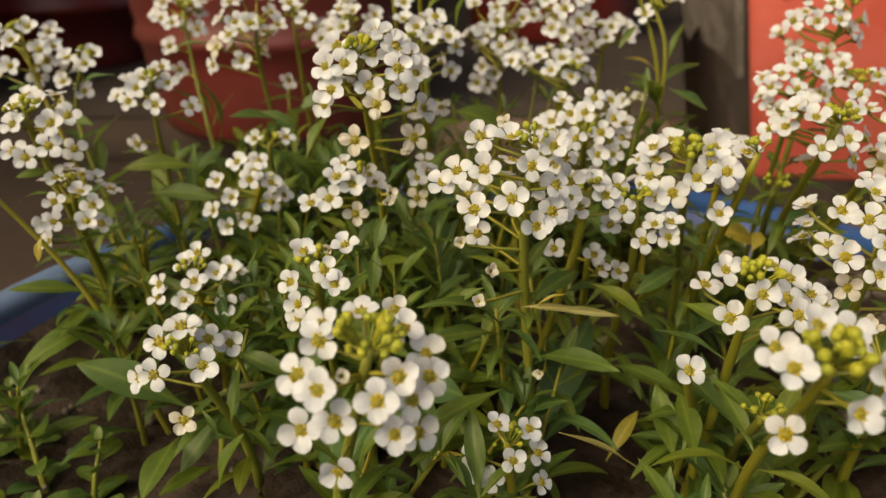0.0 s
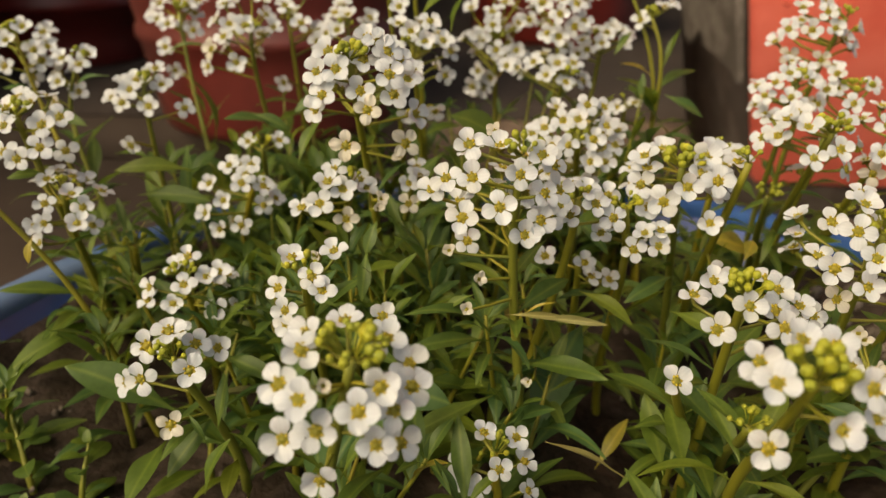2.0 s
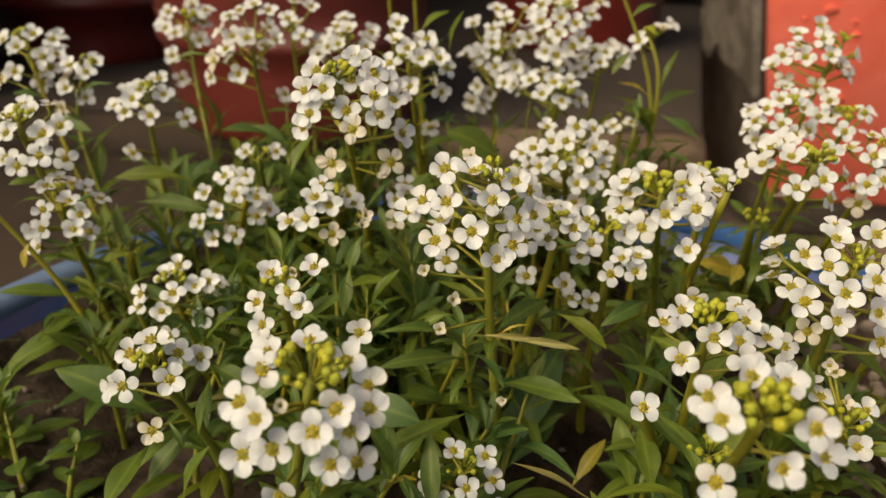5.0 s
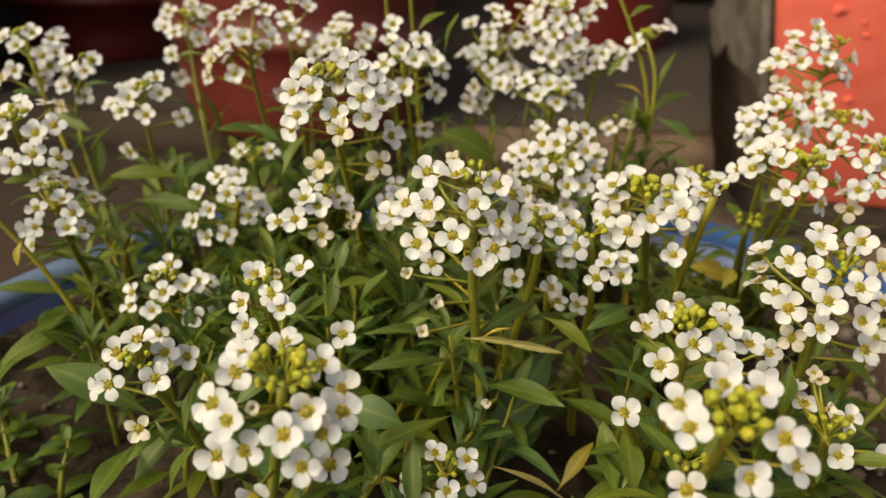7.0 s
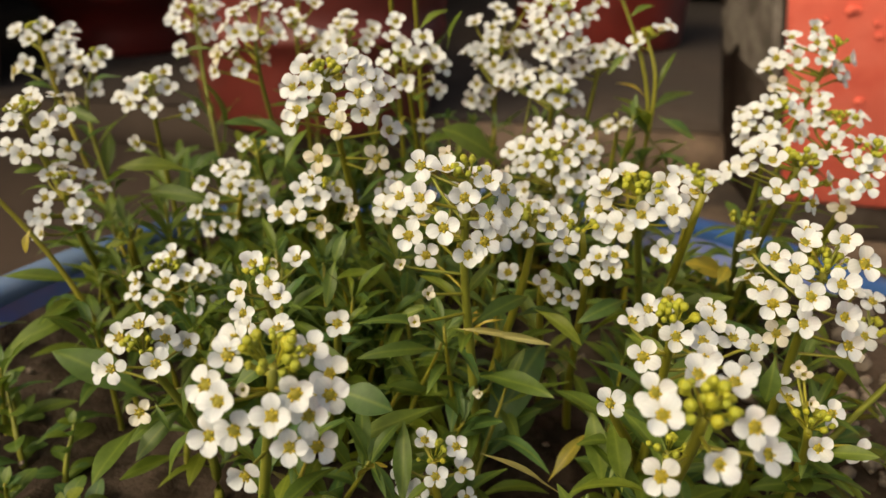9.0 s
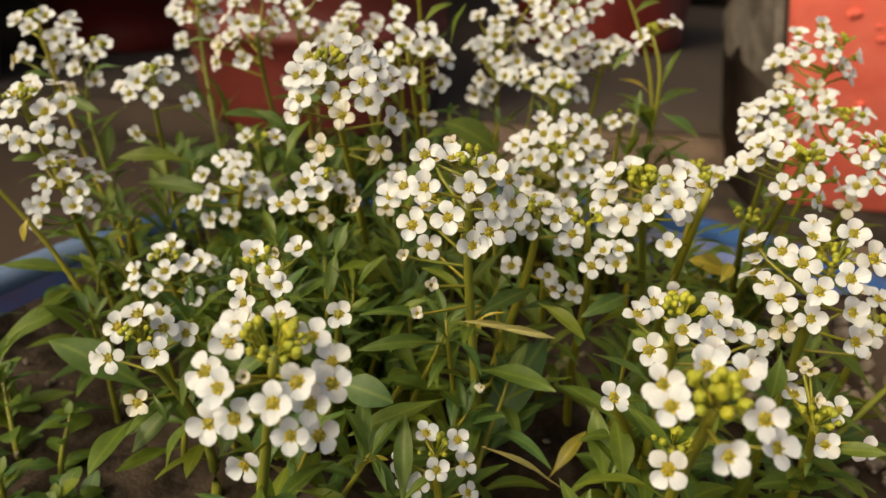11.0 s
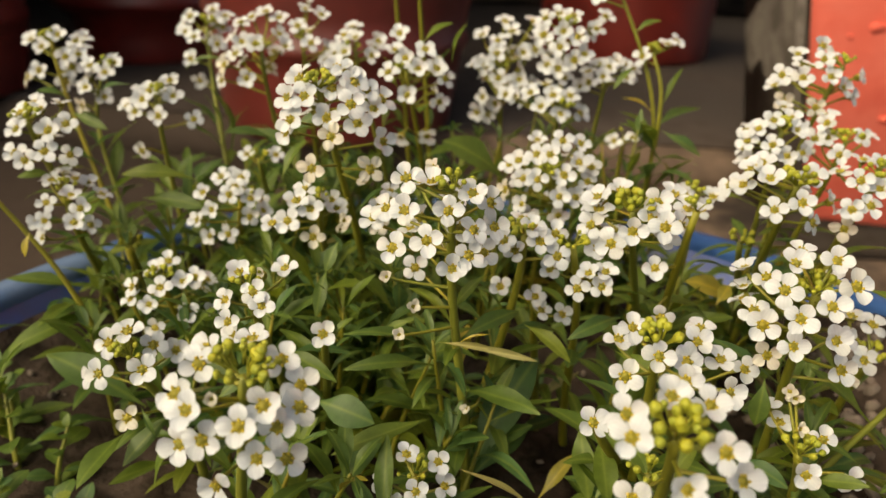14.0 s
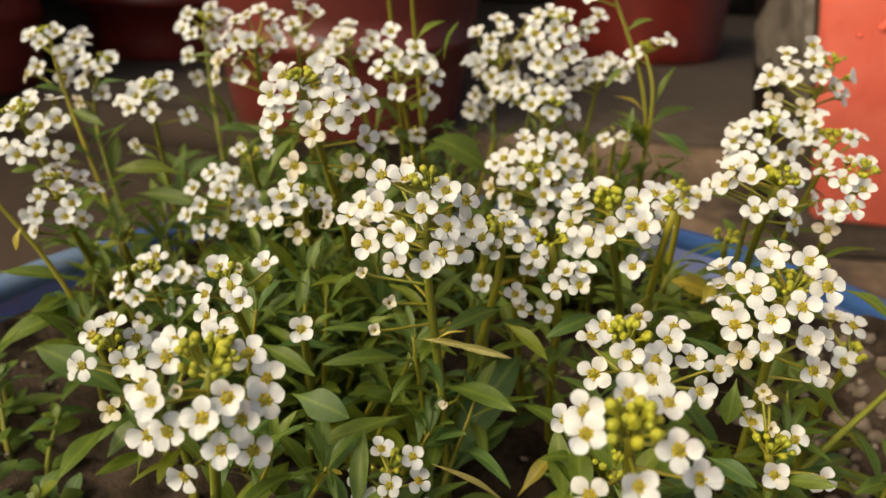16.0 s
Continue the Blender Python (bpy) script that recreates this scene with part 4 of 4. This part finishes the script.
plant = stalk((31.3, 200.1, 146.8), (33, 224), 5.2, (2.6, -6.3, 1.3), 9, 5, [(2.5, -7.9, -0.9, 10, 20), (-2.8, -8.2, 0.8), (4.8, -4.1, 3.2), (8.3, -0.6, -2.1), (-5.8, -4.4, 3.5), (-9.3, 0, 1), (-12.5, 0.2, 1.6), (0.1, -6.8, 3.6)])
plant = stalk((17.0, 223.0, 153.9), (21, 226), 5.4, (-0.9, -11.1, 0.9), 6, 10, [(-0.6, -0.6, 11.4), (1.9, -5.8, 9.3), (-2, -9.5, 7), (8, 5.5, 11), (-6.6, -12.1, 0.9), (-1.9, -12.4, 3.8), (5.4, -10.2, 4.2), (8.8, -6.6, 4.6), (-5.3, -7.9, -9.7), (-1.5, -5.6, -11.8), (-6.8, -7.1, -14.5), (-0.7, -14.3, -2.5), (1.3, -13.9, -4.1), (5, -12.8, -2.9), (-3.4, -7.1, -14.9), (-4.9, -13.1, 0.3)])
own_leaf(plant, (19.8, 185.0, 129.0), (4.7, 178.0, 138.2), 2.31, 4)
plant = stalk((47.2, 214.9, 152.6), (43, 222), 5, None, 3, 5, [(-5.4, -7.4, -0.7), (-1.8, -8.3, 1.2), (-0.3, -6.7, 3.6), (5, -5.2, 0.8), (4.1, -3.6, 4), (-7.2, -3.6, -2.7), (1.4, -4.6, 4.8), (7.4, 0.6, 2.3)])
plant = stalk((60.4, 207.2, 162.4), (59, 215), 5, (-2.6, -2.9, -0.3), 6, 0, [(1.1, -1.2, 1), (-5.2, -2.3, -2.3), (3.6, 0.9, 1.6)], via=(62.0, 203.0, 141.1))
own_leaf(plant, (62.8, 200.0, 141.2), (72.3, 196.0, 135.7), 1.67, 3)
own_leaf(plant, (64.5, 203.0, 131.1), (53.3, 200.0, 142.9), 1.28, 3)
own_leaf(plant, (62.1, 203.0, 147.3), (66.9, 206.0, 157.3), 0.91, 3)
own_leaf(plant, (51.8, 205.0, 165.9), (60.4, 205.0, 168.8), 1.38, 2)
plant = stalk((52.9, 201.8, 137.5), (52, 218), 4.4, None, 1, 0, [(-2.8, -1.8, -0.1), (2.2, -1.1, 0.9)])
plant = stalk((92.2, 185.2, 161.2), (92, 192), 4.86, (5.1, -5.8, 4.2), 5, 4, [(-5.8, -12.6, 1.3, 0), (-5.7, -3.5, -6.1, 45), (-8.5, -6.5, 0.6, 20), (-5.6, -5.6, 5.4), (0.8, -1.7, 7.1), (0.5, -5.6, 4.6), (2.3, -7.1, 1, 20), (0.6, -7.1, -6.4, 45), (11.6, 0.5, 0), (10.1, -1.6, -4.4), (7.2, -3.1, -2.2)])
plant = stalk((83.6, 170.4, 148.5), (90, 194), 4.5, (-2.0, -6.0, 4.4), 6, 6, [(-4.3, -6.2, 5.7), (-7.3, -7, 3.8), (-9, -6.5, 0.7), (1, -6.3, 4), (-4.4, -9.5, 1), (3.1, -7.1, -0.9), (-0.7, -9.2, -1.3), (-7.6, -5.3, -4.1), (-6, -8, -4), (-0.1, -4.7, 6.1)])
own_leaf(plant, (91.7, 165.0, 130.4), (97.7, 160.0, 137.8), 1.01, 2)
plant = stalk((76.4, 142.4, 144.3), (88, 184), 5.04, (0.6, -5.7, 4.8), 11, 4, [(-8.3, -2.9, 2.3), (-5.2, -7.6, 5.4), (-3.9, -9.6, 0, 10), (0.8, -9.4, 1.7, 15), (4.4, -2.4, 5.1, 10), (-9.8, 0.1, 1.2), (5.4, -4.7, -3.8), (9.7, 0, -0.8), (-5.8, -3.2, 7.1), (-7.4, -3.6, 6.1)])
own_leaf(plant, (77.9, 160.0, 110.4), (66.3, 152.0, 116.5), 1.68, 6)
plant = stalk((99.3, 172.7, 148.1), (94, 190), 4.5, (-2.4, -5.9, 2.7), 9, 4, [(-5.7, -3.5, 1.9, 10), (-5.5, -11.3, 0.1, 10), (0.5, -6.4, 3.3, 40), (-6.6, -3.8, 5.2), (-8.7, -4.7, 1.7)])
plant = stalk((94.5, 148.0, 143.4), (100, 184), 4.86, (0.3, -4.0, 6.5), 8, 3, [(-3.8, -5.9, 5, 10), (-5.2, -8.6, -0.1, 40), (-4.2, -6, -5.1), (2.1, 0.3, 6.7), (0.4, -5.7, 3.5), (-1.5, -7.9, 0.6)])
own_leaf(plant, (71.2, 150.0, 114.2), (76.3, 155.0, 116.3), 1.78, 6)
plant = stalk((-70.1, 152.1, 115.9), (-85, 185), 4.6, (1.5, -2.8, 1.4), 9, 0, [])
plant = stalk((74.4, 152.3, 130.0), (91, 193), 4.6, (-1.2, -3.0, 1.2), 9, 0, [])
plant = stalk((46.8, 85.9, 118.5), (60, 118), 4.6, (-1.0, -2.6, 2.2), 8, 0, [])
plant = stalk((99.0, 162.3, 121.9), (96, 189), 4.6, (-1.6, -3.0, 1.3), 6, 0, [])
plant = stalk((45.4, 210.5, 177.1), (59, 215), 5, (-1.9, -2.9, 7.1), 4, 0, [(-1.4, -6.2, 2.5), (-4.4, -7, -1.7), (2.9, -6, 0.5), (-0.4, 1.6, 6.3)], via=(61.5, 205.0, 139.4))
own_leaf(plant, (53.6, 205.0, 157.4), (49.4, 200.0, 151.3), 1.23, 2)
plant = stalk((-14.8, 208.9, 180.1), (-11, 226), 5, (0.3, -3.2, 4.5), 4, 0, [(0.6, -5.4, 1.9), (-2.5, -5.9, -1), (4.2, -5.2, -0.1)])
own_leaf(plant, (-11.8, 200.0, 148.8), (-18.1, 200.0, 151.7), 2.14, 2)
plant = stalk((-7.4, 203.9, 182.6), (-5, 226), 5, (0.3, -3.6, 3.7), 4, 0, [(0.7, -6.8, -0.8), (-2.7, -5.1, 1), (3.8, -5.1, 0.5)])
own_leaf(plant, (-4.9, 200.0, 161.3), (3.4, 200.0, 166.2), 1.66, 0)
plant = stalk((-98.0, 133.0, 139.0), (-64, 136), 5.2, (4.7, -3.0, 6.4), 5, 0, [(4.9, -6.1, 3), (7, -3.8, 4.6), (1.8, -6.5, -1.5), (5.6, -6.2, -2.5)], leaves=6, via=(-76.5, 135, 112.5))
own_leaf(plant, (-79.2, 130.0, 127.6), (-80.0, 128.0, 122.6), 1.27, 6)
plant = stalk((108, 113, 138), (72, 114), 5.2, (-2.6, -3.3, 5.6), 5, 0, [(-4.4, -5.4, 3.9), (-5.2, -6.4, 1.5), (1.6, -6.1, 2.6)], leaves=5, via=(91.5, 115, 109))
plant = stalk((65, 158.5, 134.5), (66, 172), 5.2, (-1, -2, 5), 4, 0, [(0.2, -2.6, 0.5, 30), (-3.4, -0.5, 3, 10, 40), (3.2, 0.4, 2.5, 60, 40)], leaves=7)

# ---- leafy shoots that fill the planter ----
fill = random.Random(21)
for k in range(130):
    a, d = k * 2.39996, 0.130 * math.sqrt((k + 0.5) / 130)
    x, y = 0.012 + d * math.cos(a) + fill.uniform(-6, 6) * MM, 0.105 + d * math.sin(a) + fill.uniform(-6, 6) * MM
    tall = fill.uniform(16, 32) + 26 * max(0.0, (y - 0.08) / 0.15)
    if y < 0.06 or (x < -0.045 and y < 0.115) or (x > 0.055 and y < 0.105) or (x < -0.022 and y < 0.095) or (x > 0.062 and 0.15 < y) or (k % 7 == 3 and y > 0.1):
        continue
    shoot(x, y, tall * MM, fill.randint(9, 13), fill)
for k in range(26):
    a, d = radians(62 + 68 * (k + fill.random()) / 26), fill.uniform(0.098, 0.128)
    shoot(0.012 + d * math.cos(a), 0.105 + d * math.sin(a), fill.uniform(34, 52) * MM, fill.randint(10, 14), fill)

for k in range(16):
    x, y = fill.uniform(-8, 36) * MM, fill.uniform(38, 74) * MM
    shoot(x, y, fill.uniform(11, 20) * MM, fill.randint(7, 10), fill, LEAVES, (11, 18))

for k in range(18):
    x, y = fill.uniform(-44, -2) * MM, fill.uniform(118, 168) * MM
    shoot(x, y, fill.uniform(28, 46) * MM, fill.randint(11, 15), fill, LEAVES, (14, 24))

for x, y, tall in ((66, 196, 24), (72, 186, 27), (79, 192, 22), (84, 178, 26), (96, 158, 20)):
    shoot(x * MM, y * MM, tall * MM, fill.randint(9, 12), fill, LEAVES_WIDE, (13, 21))

for k in range(13):
    x, y = fill.uniform(-34, 18) * MM, fill.uniform(116, 150) * MM
    shoot(x, y, fill.uniform(34, 49) * MM, fill.randint(12, 16), fill, LEAVES, (14, 24))
for k in range(9):
    x, y = fill.uniform(-70, -30) * MM, fill.uniform(165, 205) * MM
    shoot(x, y, fill.uniform(34, 50) * MM, fill.randint(11, 15), fill, LEAVES_WIDE, (14, 22))

for k in range(26):
    x, y = (fill.uniform(8, 58), fill.uniform(198, 224)) if k < 16 else (fill.uniform(-66, -22), fill.uniform(196, 216))
    shoot(x * MM, y * MM, fill.uniform(42, 68) * MM, fill.randint(6, 9), fill, LEAVES, (10, 17), "thin leafy green alyssum shoot without flowers")

# ---- low seedlings with rounder leaves on the bare soil ----
for x, y, tall in ((-92, 128, 14), (-84, 116, 16), (-97, 112, 12), (-76, 100, 11), (-66, 88, 15), (-58, 92, 10), (-88, 98, 9), (-72, 112, 13), (-62, 104, 10)):
    shoot(x * MM, y * MM, tall * MM, fill.randint(8, 11), fill, LEAVES_ROUND, (6, 11), "low green seedling with small oval leaves")
